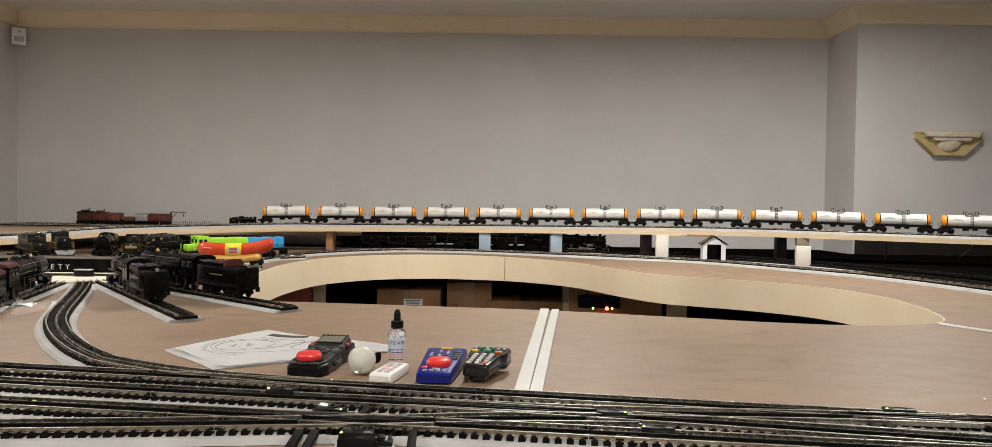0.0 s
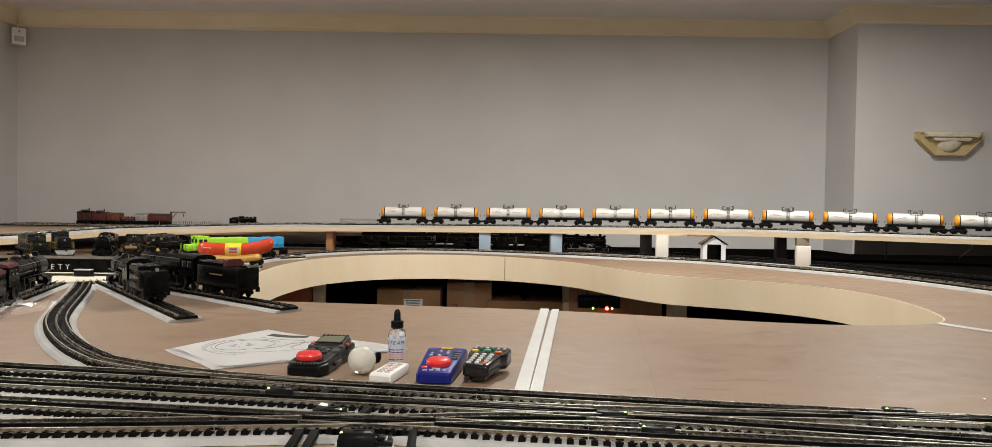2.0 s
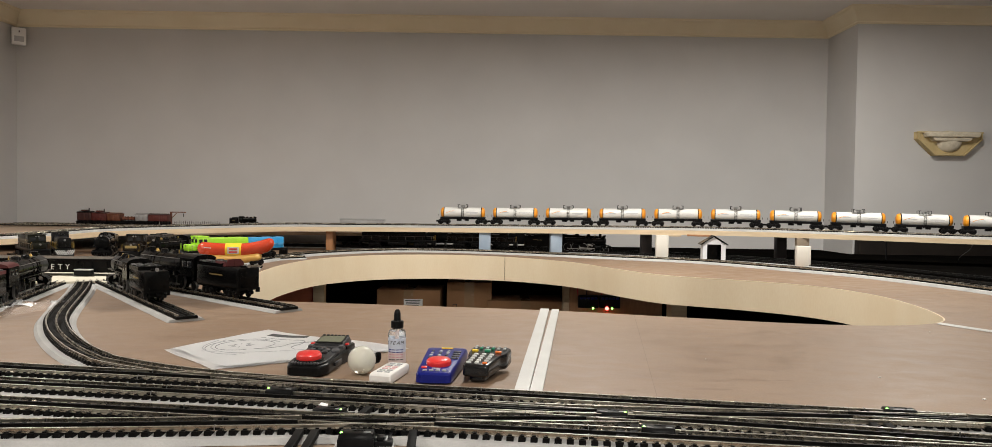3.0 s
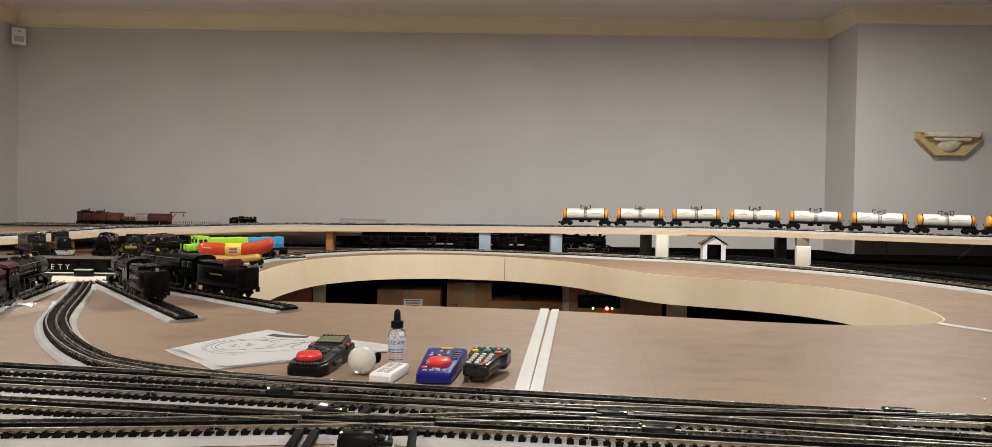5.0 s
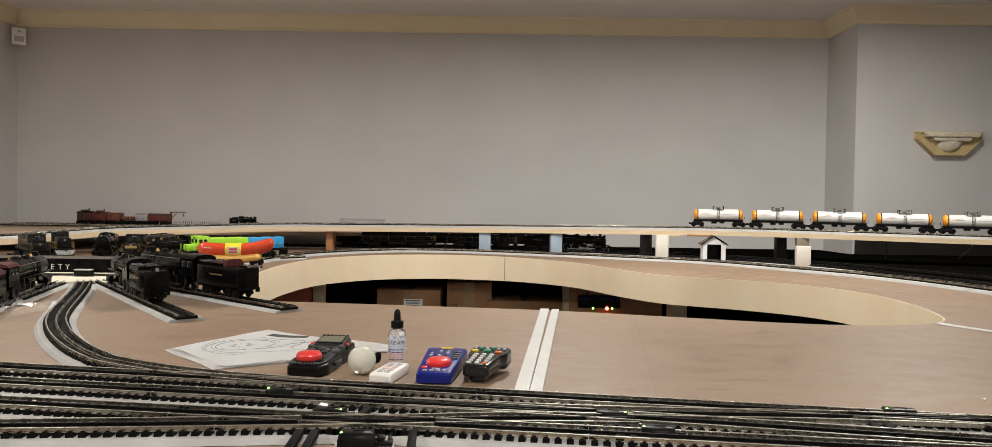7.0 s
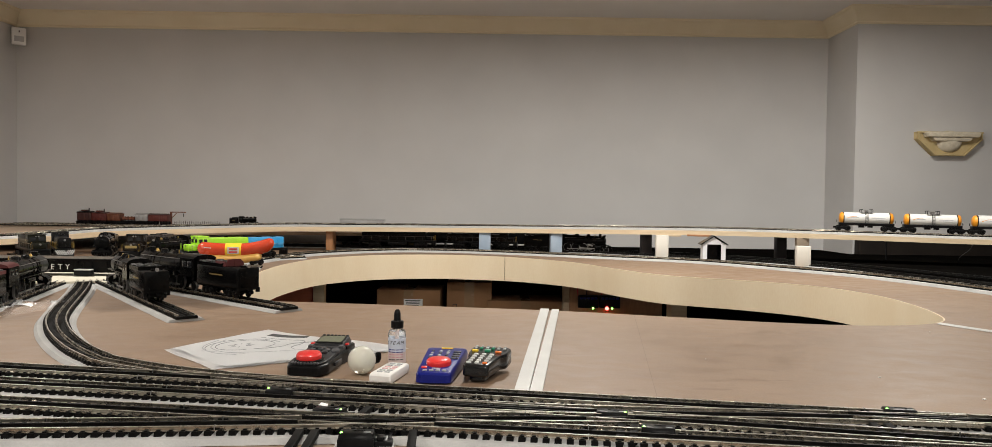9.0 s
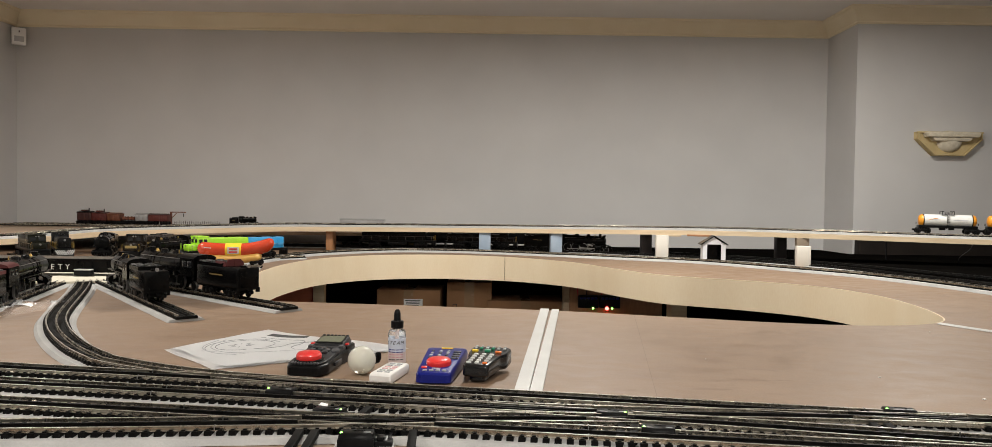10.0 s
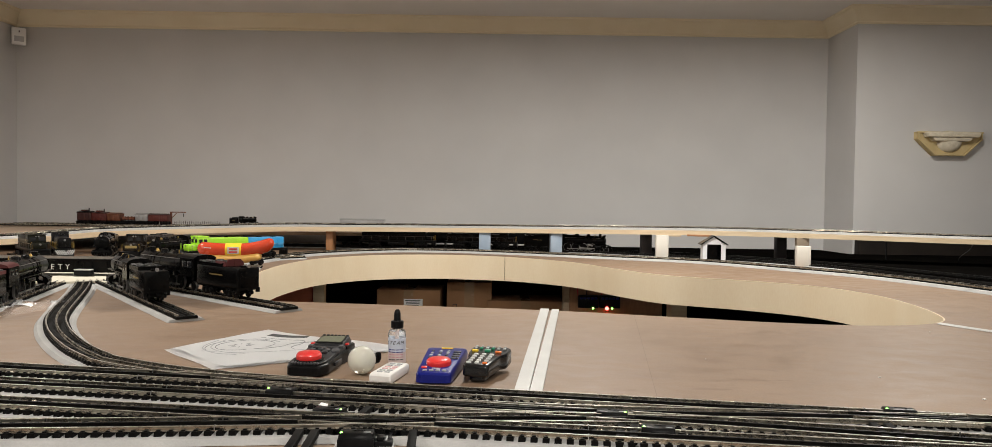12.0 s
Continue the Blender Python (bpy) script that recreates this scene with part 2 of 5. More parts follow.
# crown moulding: a coved profile that runs round the room
CROWN_PROF = [(0, -0.096), (0.010, -0.096), (0.013, -0.090), (0.011, -0.082), (0.016, -0.076), (0.022, -0.060), (0.036, -0.038),
              (0.054, -0.022), (0.058, -0.016), (0.066, -0.014), (0.070, -0.006), (0.070, 0), (0, 0)]
ring = [Vector(p) for p in ((WEST, NORTH, TOP), (WEST, SOUTH, TOP), (EAST, SOUTH, TOP), (EAST, BREAST_Y, TOP), (BREAST_X, BREAST_Y, TOP),
                            (BREAST_X, NORTH, TOP))]
bm = bmesh.new()
rings = []
for i, p in enumerate(ring):
    a, c = (p - ring[i - 1]).normalized(), (ring[(i + 1) % 6] - p).normalized()
    na, nc = Vector((-a.y, a.x, 0)), Vector((-c.y, c.x, 0))
    rings.append([bm.verts.new(p + (na + nc) * o + Vector((0, 0, z))) for o, z in CROWN_PROF])
for i in range(6):
    a, b = rings[i], rings[(i + 1) % 6]
    for j in range(len(CROWN_PROF)):
        k = (j + 1) % len(CROWN_PROF)
        bm.faces.new((a[j], a[k], b[k], b[j]))
solid("trim_crown", bm, CROWN, "cream painted coved crown moulding", "moulding", "structure")

# ---------------------------------------------------------------- table with its cut-out
CUT = [(-0.62, 1.872), (-0.287, 1.824), (0.119, 1.765), (0.395, 1.690), (0.62, 1.625), (0.80, 1.600), (0.93, 1.62), (1.02, 1.67), (1.075, 1.77),
       (1.12, 1.96), (1.13, 2.187), (1.056, 2.408), (0.882, 2.569), (0.645, 2.715), (0.502, 2.952), (0.335, 3.319), (0.052, 3.589),
       (-0.265, 3.683), (-0.569, 3.594), (-0.786, 3.333), (-0.855, 2.944), (-0.83, 2.509), (-0.76, 2.2), (-0.67, 1.96)]
hole = spline(CUT, 0.03, True)


def sheet_with_hole(outer, inner, z0, z1):
    bm = bmesh.new()
    loops = []
    for pts in (outer, inner):
        vs = [bm.verts.new((x, y, z1)) for x, y in pts]
        es = [bm.edges.new((vs[i - 1], vs[i])) for i in range(len(vs))]
        loops.append((vs, es))
    bmesh.ops.triangle_fill(bm, use_beauty=True, use_dissolve=False, edges=[e for v, es in loops for e in es])
    top = bm.faces[:]
    low = {}
    for vs, es in loops:
        for v in vs:
            low[v] = bm.verts.new((v.co.x, v.co.y, z0))
    for f in top:
        bm.faces.new([low[v] for v in reversed(f.verts)])
    for vs, es in loops:
        for i in range(len(vs)):
            bm.faces.new((vs[i - 1], vs[i], low[vs[i]], low[vs[i - 1]]))
    return bm


table = solid("layout_table", sheet_with_hole([(-3.0, 0.52), (2.6, 0.52), (4.1, 0.52), (4.1, 4.25), (2.06, 4.25), (2.06, 4.66), (-3.0, 4.66)],
                                              [(p.x, p.y) for p in hole], TABLE - 0.018, TABLE), BOARD,
              "large brown painted plywood layout table with curved cut-out", "table")
far = [p for p in hole if not (p.y < 1.875 and p.x < 0.99)]
k = max(range(len(far)), key=lambda i: (far[i] - far[i - 1]).length)
far = far[k:] + far[:k]
bm = bmesh.new()
rows = []
for p, w, n in sides(far):
    deep = 0.121 - 0.016 * min(1, max(0, (p.x + 0.1) / 0.8))
    rows.append([bm.verts.new(p + n * o + Vector((0, 0, z))) for o, z in ((-0.003, -deep), (0.0006, -deep), (0.0006, 0.0005), (-0.003, 0.0005))])
for p, q in zip(rows, rows[1:]):
    for i in range(4):
        bm.faces.new((p[i], p[(i + 1) % 4], q[(i + 1) % 4], q[i]))
part("fascia", bm, FASCIA, table, "pale bent plywood fascia round the cut-out")
part("joint", box(bmesh.new(), 0.0008, 0.0016, 0.112, 0.046, 3.5895, TABLE - 0.058, rz=-38), SEAM, table)
part("seam", prism(bmesh.new(), [(0.2155, 0.96), (0.2162, 0.96), (0.3248, 1.70), (0.3241, 1.70)], TABLE, TABLE + 0.0003), SEAM, table)
for x, y in ((-2.9, 0.6), (4.0, 0.6), (-2.9, 4.5), (3.9, 4.1), (-1.2, 0.62), (1.5, 0.62)):
    part("leg", box(bmesh.new(), 0.089, 0.089, 0.98, x, y, 0.49, bevel=0.003), PINE, table)


def strip(name, pts, label, h=0.005):
    return solid(name, prism(bmesh.new(), pts, TABLE + 0.0005, TABLE + h), WHITE_STRIP, label, "trim strip")


strip("seam_strip", [(0.0255, 0.955), (0.0450, 0.955), (0.1305, 1.758), (0.1105, 1.760)], "white painted wooden strip beside a table seam")
strip("seam_strip", [(0.0462, 0.955), (0.0630, 0.955), (0.1535, 1.748), (0.1365, 1.750)], "white painted wooden strip beside a table seam")
strip("seam_strip", [(0.985, 1.628), (1.005, 1.650), (1.290, 1.090), (1.272, 1.080)], "white painted strip running from the cut-out", 0.0015)

# ---------------------------------------------------------------- tracks
BED = [(-0.038, 0.0005), (0.038, 0.0005), (0.032, 0.006), (-0.032, 0.006)]
RAIL_TOP = 0.0156
TIE_MESH = mesh_of("tie", box(bmesh.new(), 0.0074, 0.0445, 0.0050, top=0.95, topy=0.99), TIE)
JOINER_MESH = mesh_of("rail_joiner", box(bmesh.new(), 0.0115, 0.0030, 0.0032, bevel=0.0005), TIE)
PIN_MESH = mesh_of("rail_pin", box(bmesh.new(), 0.0011, 0.0034, 0.0052), STEEL)


def rail_profile(o):
    return [(o - 0.0021, 0.0104), (o + 0.0021, 0.0104), (o + 0.0020, 0.0110), (o + 0.0007, 0.0118), (o + 0.0007, 0.0142), (o + 0.0012, 0.0147), (o + 0.0012, 0.0153),
            (o + 0.0010, 0.0156), (o - 0.0010, 0.0156), (o - 0.0012, 0.0153), (o - 0.0012, 0.0147), (o - 0.0007, 0.0142), (o - 0.0007, 0.0118), (o - 0.0020, 0.0110)]


def track(path, single_ties, label, bed=BED, bed_material=None, pitch=0.0125, ties=True, group="tracks", dark=False, mid=None):
    """Three-rail track on a foam bed along a line whose height is that of its support."""
    ob = thing("model_track", Matrix.Identity(4), label, "model track", group)
    if bed:
        part("roadbed", sweep(bmesh.new(), path, bed), bed_material or ROADBED, ob, "pale grey foam roadbed")
    for o, material in ((-0.0168, RAIL), (0.0, mid or MIDRAIL), (0.0168, RAIL)):
        bm = sweep(bmesh.new(), path, rail_profile(o))
        bm.normal_update()
        for f in bm.faces:
            f.material_index = 0 if abs(f.normal.z) > 0.9 else 1
        # dark: the outer rails turn black too, shade under the deck put in colour
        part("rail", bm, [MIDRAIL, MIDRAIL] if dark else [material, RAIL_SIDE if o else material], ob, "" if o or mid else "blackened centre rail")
    if not ties:
        return ob
    line = sides(spline([tuple(p) for p in path], pitch))
    joined = bmesh.new()
    for p, w, n in line:
        a = math.degrees(math.atan2(w.y, w.x))
        if single_ties:
            t = new("tie", TIE_MESH)
            t.parent = ob
            t.matrix_world = pose(p.x, p.y, p.z + 0.0084, 0, 0, a)
        else:
            box(joined, 0.0074, 0.048, 0.0046, p.x, p.y, p.z + 0.0082, a)
    if single_ties:
        joined.free()
        spikes = bmesh.new()
        for p, w, n in line:
            a = math.degrees(math.atan2(w.y, w.x))
            for o in (-0.0193, -0.0143, 0.0143, 0.0193):
                q = p + n * o
                box(spikes, 0.0040, 0.0018, 0.0020, q.x, q.y, p.z + 0.0112, a)
        for i in range(17, len(line) - 4, 37):
            p, w, n = line[i]
            a = math.degrees(math.atan2(w.y, w.x))
            for o in (-0.0168, 0.0168):
                q = p + n * o + w * 0.006
                for name, me, z in (("rail_joiner", JOINER_MESH, 0.0120), ("rail_pin", PIN_MESH, 0.0137)):
                    t = new(name, me)
                    t.parent = ob
                    t.matrix_world = pose(q.x, q.y, p.z + z, 0, 0, a)
        tagged(part("spike", spikes, MIDRAIL, ob), kind="stuff")
    else:
        tagged(part("tie", joined, TIE, ob), kind="stuff")
    return ob


def raised(pts, dz):
    return [(x, y, TABLE + dz) for x, y in pts]


THREE = "three-rail track with black ties on grey roadbed"
# the three main lines and the line that slips between them, before the camera
track(spline([(-1.1482, 1.101), (-0.6541, 1.0242), (-0.3273, 0.9733), (0.0249, 0.9159), (0.5562, 0.8325), (1.0502, 0.755)], 0.03), True, THREE)
track(spline([(-1.0931, 1.0096), (-0.5981, 0.9392), (-0.4445, 0.9174), (-0.2043, 0.8841), (-0.142, 0.8767), (0.2082, 0.816), (0.4026, 0.7782), (0.8934, 0.6828)], 0.03), True, THREE)
track(spline([(-1.0333, 0.9085), (-0.5371, 0.8467), (-0.2313, 0.8086), (-0.077, 0.7895), (0.0694, 0.7714), (0.6648, 0.6975)], 0.03), True, THREE)
track(spline([(-0.9706, 0.7222), (-0.4724, 0.7649), (-0.3515, 0.7753), (-0.2251, 0.7879)] + [(-0.10, 0.800), (0.02, 0.815), (0.16, 0.818)], 0.03), True, THREE)
# crossover between the second and the first line
track(spline([(-0.10, 0.872, TABLE + 0.0004), (0.05, 0.852, TABLE + 0.0004), (0.22, 0.842, TABLE + 0.0004), (0.375, 0.840, TABLE + 0.0004), (0.547, 0.828, TABLE + 0.0004)], 0.03),
      True, "three-rail crossover track between two main lines", ties=False)
# the lead that curves from the turntable to the first line
TURN = Vector((-1.36, 2.42, TABLE))
LEAD = [(-1.215, 2.165), (-1.118, 1.974), (-1.016, 1.753), (-0.944, 1.596), (-0.878, 1.465), (-0.809, 1.355), (-0.754, 1.279), (-0.695, 1.206), (-0.649, 1.155), (-0.601, 1.109), (-0.571, 1.084),
        (-0.466, 1.030), (-0.360, 0.993), (-0.25, 0.966), (-0.14, 0.944)]
track(spline(LEAD, 0.025), True, "three-rail lead track curving from the turntable", bed=[(-0.037, 0.0005), (0.035, 0.0005), (0.030, 0.006), (-0.032, 0.006)], mid=RAIL_SIDE)


def radial(px, py, near, far, bed=BED, single=False, label="straight three-rail stub track beside the turntable"):
    """A stub that points at the turntable's middle: from near to far metres of the middle, on the line through px, py."""
    d = (Vector((px, py, TABLE)) - TURN).normalized()
    t = track([TURN + d * (near + (far - near) * i / 12) for i in range(13)], single, label, bed, group="turntable stubs")
    e = TURN + d * (far + 0.002)
    part("end_bar", box(bmesh.new(), 0.003, 0.042, 0.003, e.x, e.y, e.z + 0.0110, math.degrees(math.atan2(d.y, d.x)), bevel=0.001), BLACK, t)
    return t, d


def reach(px, py):
    return (Vector((px, py, TABLE)) - TURN).length


radial(-0.640, 1.520, 0.31, reach(-0.640, 1.520), single=True)
radial(-0.470, 1.672, 0.31, reach(-0.470, 1.672), single=True)
radial(-1.119, 1.640, 0.31, 0.95, single=False)
# the line on the table in front of the raised deck, and the branches beside it
MID = [(-1.10, 2.75), (-1.00, 3.00), (-0.945, 3.35), (-0.80, 3.62), (-0.55, 3.84), (-0.30, 3.875), (-0.07, 3.84), (0.367, 3.665), (0.655, 3.523), (0.956, 3.355), (1.243, 2.99), (1.425, 2.70),
       (1.555, 2.22), (1.60, 1.6)]
track([p + Vector((0, 0, 0.004)) for p in spline(MID, 0.03)], False, "three-rail track following the curved cut-out", bed=[(-0.046, -0.0035), (0.040, -0.0035), (0.032, 0.006), (-0.040, 0.006)])
# two lines below the deck, their rails coloured black for its shade
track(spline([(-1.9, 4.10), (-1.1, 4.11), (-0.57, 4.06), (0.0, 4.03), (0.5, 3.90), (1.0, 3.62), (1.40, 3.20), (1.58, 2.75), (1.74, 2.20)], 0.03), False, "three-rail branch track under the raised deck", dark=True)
track(spline([(-1.9, 4.22), (-0.57, 4.19), (0.3, 4.13), (0.9, 3.95), (1.45, 3.45), (1.80, 2.75), (1.98, 2.2)], 0.03), False, "three-rail track coloured black for shade under the raised deck", bed=None, dark=True)

# ---------------------------------------------------------------- raised deck
DECK_Z = 1.130
RAMP = [(-2.6, 2.55, 1.065), (-2.10, 3.10, 1.082), (-1.85, 3.45, 1.106), (-1.44, 3.74, 1.118), (-1.11, 3.87, 1.127)]
MAIN = RAMP + [(-0.831, 3.915, 1.1283), (-0.548, 3.935, 1.1296), (-0.269, 3.938, 1.131), (0.009, 3.922, 1.1325), (0.294, 3.89, 1.1346), (0.582, 3.844, 1.137),
               (0.858, 3.789, 1.1399), (1.129, 3.725, 1.1417), (1.397, 3.652, 1.1404), (1.67, 3.57, 1.1371), (1.944, 3.482, 1.1335), (2.211, 3.394, 1.1305),
               (2.72, 3.19, 1.13), (3.22, 2.85, 1.13), (3.55, 2.3, 1.13), (3.68, 1.6, 1.13), (3.68, 0.7, 1.13), (3.68, -0.4, 1.13), (3.68, -1.6, 1.13)]
main_line = [p + Vector((0, 0, -0.002)) for p in spline(MAIN, 0.02)]
deck_line = [p + Vector((0, 0, 0.005)) for p in main_line]
deck = solid("raised_deck", sweep(bmesh.new(), main_line, [(-0.055, -0.023), (0.16, -0.023), (0.16, 0), (-0.055, 0)]), PINE,
             "long pale plywood deck raised on posts", "track deck")
part("splice_plate", box(bmesh.new(), 0.12, 0.05, 0.012, 0.885, 3.748, 1.1135, rz=-13, bevel=0.001), PINE, deck)
part("splice_plate", box(bmesh.new(), 0.12, 0.05, 0.010, 1.03, 3.714, 1.1150, rz=-13, bevel=0.001), ORANGE_WOOD, deck)
track(deck_line, False, "three-rail track along the raised deck", bed=[(-0.045, -0.0045), (0.036, -0.0045), (0.030, 0.006), (-0.041, 0.006)])
inner = [p + n * 0.095 for p, w, n in sides(main_line)]
track(inner[:210], False, "second three-rail track along the raised deck")


def post(x, y, w, d, z1, material, label, rz=0):
    return solid("deck_post", box(bmesh.new(), w, d, z1 - TABLE - 0.001, x, y, (z1 + TABLE) / 2, rz, bevel=0.002), material, label, "post", group="deck posts")


def deck_height(x):
    return min(main_line, key=lambda p: abs(p.x - x)).z - 0.0235


for x, y, w, d, m, label in [(-0.885, 3.94, 0.036, 0.089, ORANGE_WOOD, "orange-stained wooden post under the raised deck"),
                             (-0.058, 3.93, 0.061, 0.089, POST_BLUE, "pale blue wooden post under the raised deck"),
                             (0.318, 3.89, 0.061, 0.089, POST_BLUE, "pale blue wooden post under the raised deck"),
                             (0.838, 3.700, 0.062, 0.030, POST_WHITE, "white painted post under the raised deck"),
                             (0.79, 3.86, 0.056, 0.040, POST_DARK, "dark post under the raised deck"),
                             (1.496, 3.582, 0.060, 0.030, POST_BROWN, "brown wooden post under the raised deck"),
                             (1.475, 3.80, 0.052, 0.040, POST_DARK, "dark post under the raised deck"),
                             (2.75, 3.22, 0.07, 0.04, POST_WHITE, "white painted post under the raised deck"),
                             (3.70, 1.2, 0.07, 0.04, POST_WHITE, "white painted post under the raised deck")]:
    post(x, y, w, d, deck_height(x) if y > 3 else 1.1065, m, label)

solid("timber_block", box(bmesh.new(), 0.058, 0.040, 0.092, 1.352, 3.225, TABLE + 0.0465, -10, bevel=0.002), POST_WHITE, "upright white painted timber block beside the track", "block")
for y in (-0.4, -1.5):
    solid("deck_post", box(bmesh.new(), 0.07, 0.04, 1.1045, 3.74, y, 0.5523, bevel=0.002), POST_WHITE, "tall white post from floor to raised deck", "post", group="deck posts")

# ---------------------------------------------------------------- tank train
CAR_PITCH = 0.2813


def truck(parent, x, z0, s=1.0):
    b = bmesh.new()
    for sy in (-1, 1):
        box(b, 0.050 * s, 0.004 * s, 0.008 * s, x, sy * 0.021 * s, z0 + 0.012 * s, bevel=0.0012)
        for dx in (-0.016, 0, 0.016):
            box(b, 0.010 * s, 0.007 * s, 0.011 * s, x + dx * s, sy * 0.0215 * s, z0 + 0.0115 * s, bevel=0.001)
    box(b, 0.014 * s, 0.044 * s, 0.006 * s, x, 0, z0 + 0.016 * s)
    t = part("truck", b, BLACK, parent)
    for dx in (-0.016, 0.016):
        w = bmesh.new()
        for sy in (-1, 1):
            cyl(w, 0.0105 * s, 0.004 * s, x + dx * s, sy * 0.0155 * s, z0 + 0.0105 * s, "y", 18)
        cyl(w, 0.002 * s, 0.032 * s, x + dx * s, 0, z0 + 0.0105 * s, "y", 8)
        part("wheelset", w, MIDRAIL, t)
    return t


def tank_car():
    c = thing("tank_car", Matrix.Identity(4), "white tank car with orange ends and black frame", "tank wagon", "tank train")
    R, ZC = 0.0288, 0.0602
    part("tank", cyl(bmesh.new(), R, 0.200, 0, 0, ZC, "x", 32), TANK, c)
    for sx in (-1, 1):
        prof = [(R, 0), (R * 0.97, 0.008), (R * 0.86, 0.0135), (R * 0.6, 0.0175), (R * 0.25, 0.019), (0.001, 0.0192)]
        part("end_cap", turned(bmesh.new(), prof, 32, pose(sx * 0.100, 0, ZC, 0, 90 * sx, 0)), ORANGE, c, "orange domed tank end")
        part("band", cyl(bmesh.new(), R + 0.0008, 0.004, sx * 0.0995, 0, ZC, "x", 32), BLACK, c)
        k = bmesh.new()
        box(k, 0.030, 0.006, 0.005, sx * 0.128, 0, 0.016)
        box(k, 0.010, 0.010, 0.010, sx * 0.1385, 0, 0.016, bevel=0.001)
        part("coupler", k, BLACK, c)
        truck(c, sx * 0.100, 0, 1.22)
        part("brake_wheel", cyl(bmesh.new(), 0.006, 0.0015, sx * 0.129, 0.008 * sx, 0.046, "x", 14), BLACK, c)
    f = bmesh.new()
    box(f, 0.240, 0.050, 0.012, 0, 0, 0.0320, bevel=0.001)
    for sy in (-1, 1):
        box(f, 0.200, 0.003, 0.006, 0, sy * 0.0225, 0.0335)
        for i in range(7):
            box(f, 0.004, 0.012, 0.005, -0.09 + 0.03 * i, sy * 0.018, 0.031)
    for x in (-0.1, 0.1):
        box(f, 0.034, 0.046, 0.012, x, 0, 0.024, bevel=0.001)
    box(f, 0.022, 0.014, 0.010, 0.02, 0.006, 0.022)
    cyl(f, 0.006, 0.026, -0.02, -0.006, 0.022, "x", 12)
    part("frame", f, BLACK, c)
    d = turned(bmesh.new(), [(0.0100, 0), (0.0100, 0.009), (0.0108, 0.0092), (0.0108, 0.0115), (0.006, 0.013), (0.001, 0.0132)], 20, pose(0, 0, 0.0875))
    part("dome", d, STEEL, c, "grey manway dome")
    p = bmesh.new()
    for sy in (-1, 1):
        box(p, 0.050, 0.008, 0.0012, 0, sy * 0.019, 0.0885)
        for x in (-0.025, 0.025):
            cyl(p, 0.0014, 0.015, x, sy * 0.0225, 0.096, "z", 6)
        for x in (-0.0215, 0.0215):
            box(p, 0.008, 0.0024, 0.0024, x, sy * 0.0225, 0.1035)
    for x in (-0.025, 0.025):
        box(p, 0.0024, 0.046, 0.0024, x, 0, 0.1035)
        box(p, 0.008, 0.044, 0.0012, x * 0.85, 0, 0.0885)
    part("platform", p, BLACK, c, "black railed walkway platform")
    for sy in (-1, 1):
        l = bmesh.new()
        pts = [(0.0225, 0.0885), (0.0300, 0.068), (0.0302, 0.050), (0.0285, 0.022)]
        for x in (-0.0055, 0.0055):
            for (y0, z0), (y1, z1) in zip(pts, pts[1:]):
                n = math.hypot(y1 - y0, z1 - z0)
                cyl(l, 0.0009, n, x, sy * (y0 + y1) / 2, (z0 + z1) / 2, seg=5, tilt=(math.degrees(math.atan2(-(y1 - y0) * sy, z1 - z0)), 0, 0))
        for i in range(9):
            z = 0.026 + i * 0.007
            y = 0.0295 if z < 0.066 else 0.0295 - (z - 0.066) * 0.3
            box(l, 0.011, 0.0012, 0.0012, 0, sy * y, z)
        part("ladder", l, BLACK, c)
    m = bmesh.new()
    g = bmesh.new()
    for sy in (-1, 1):
        def skin(b, x, z, w, h, tilt=0):
            a = math.asin((z - ZC) / R)
            y = -sy * (R * math.cos(a) + 0.0002)
            box(b, w, 0.0005, h, x, y, z, 0, math.degrees(a) * sy, tilt)
        for i in range(6):
            skin(m, sy * (-0.082 + i * 0.007), 0.062 + 0.008 * math.sin(i * 0.33), 0.0075, 0.0022, -12)
        skin(g, sy * -0.052, 0.064, 0.036, 0.0030)
        skin(g, sy * 0.050, 0.063, 0.060, 0.0032)
        skin(g, sy * 0.058, 0.0565, 0.040, 0.0016)
    part("marking", m, ORANGE, c, "orange swoosh", "stuff")
    part("marking", g, GREYMARK, c, "grey lettering bars", "stuff")
    return c


run_length = [0.0]
for a, b in zip(main_line, main_line[1:]):
    run_length.append(run_length[-1] + (b - a).length)
ZERO = min(range(len(main_line)), key=lambda i: (main_line[i] - Vector((-1.114, 3.868, 1.127))).length)


def on_deck(s):
    """The pose of a car s metres along the raised line from where the last car starts."""
    s += run_length[ZERO]

    def spot(q):
        i = int(np.searchsorted(run_length, q)) - 1
        i = min(max(i, 0), len(main_line) - 2)
        return main_line[i].lerp(main_line[i + 1], (q - run_length[i]) / (run_length[i + 1] - run_length[i]))
    a, b = spot(s - 0.1), spot(s + 0.1)
    p = (a + b) / 2
    return pose(p.x, p.y, p.z + 0.005 + RAIL_TOP, 0, -math.degrees(math.atan2(b.z - a.z, 0.2)), math.degrees(math.atan2(b.y - a.y, b.x - a.x)))


cars = [tank_car()]
for i in range(12):
    cars.append(copy_thing(cars[0], on_deck((i + 1) * CAR_PITCH + 0.0177)))


def motions():
    for i, c in enumerate(cars):
        rows = []
        for k in range(25):
            t = k * 0.5
            rows.append((t, on_deck(CAR_PITCH * i + 0.0177 + 0.30005 * t + 0.00411 * t * t - 0.000132 * t ** 3)))
        walk(c, rows)

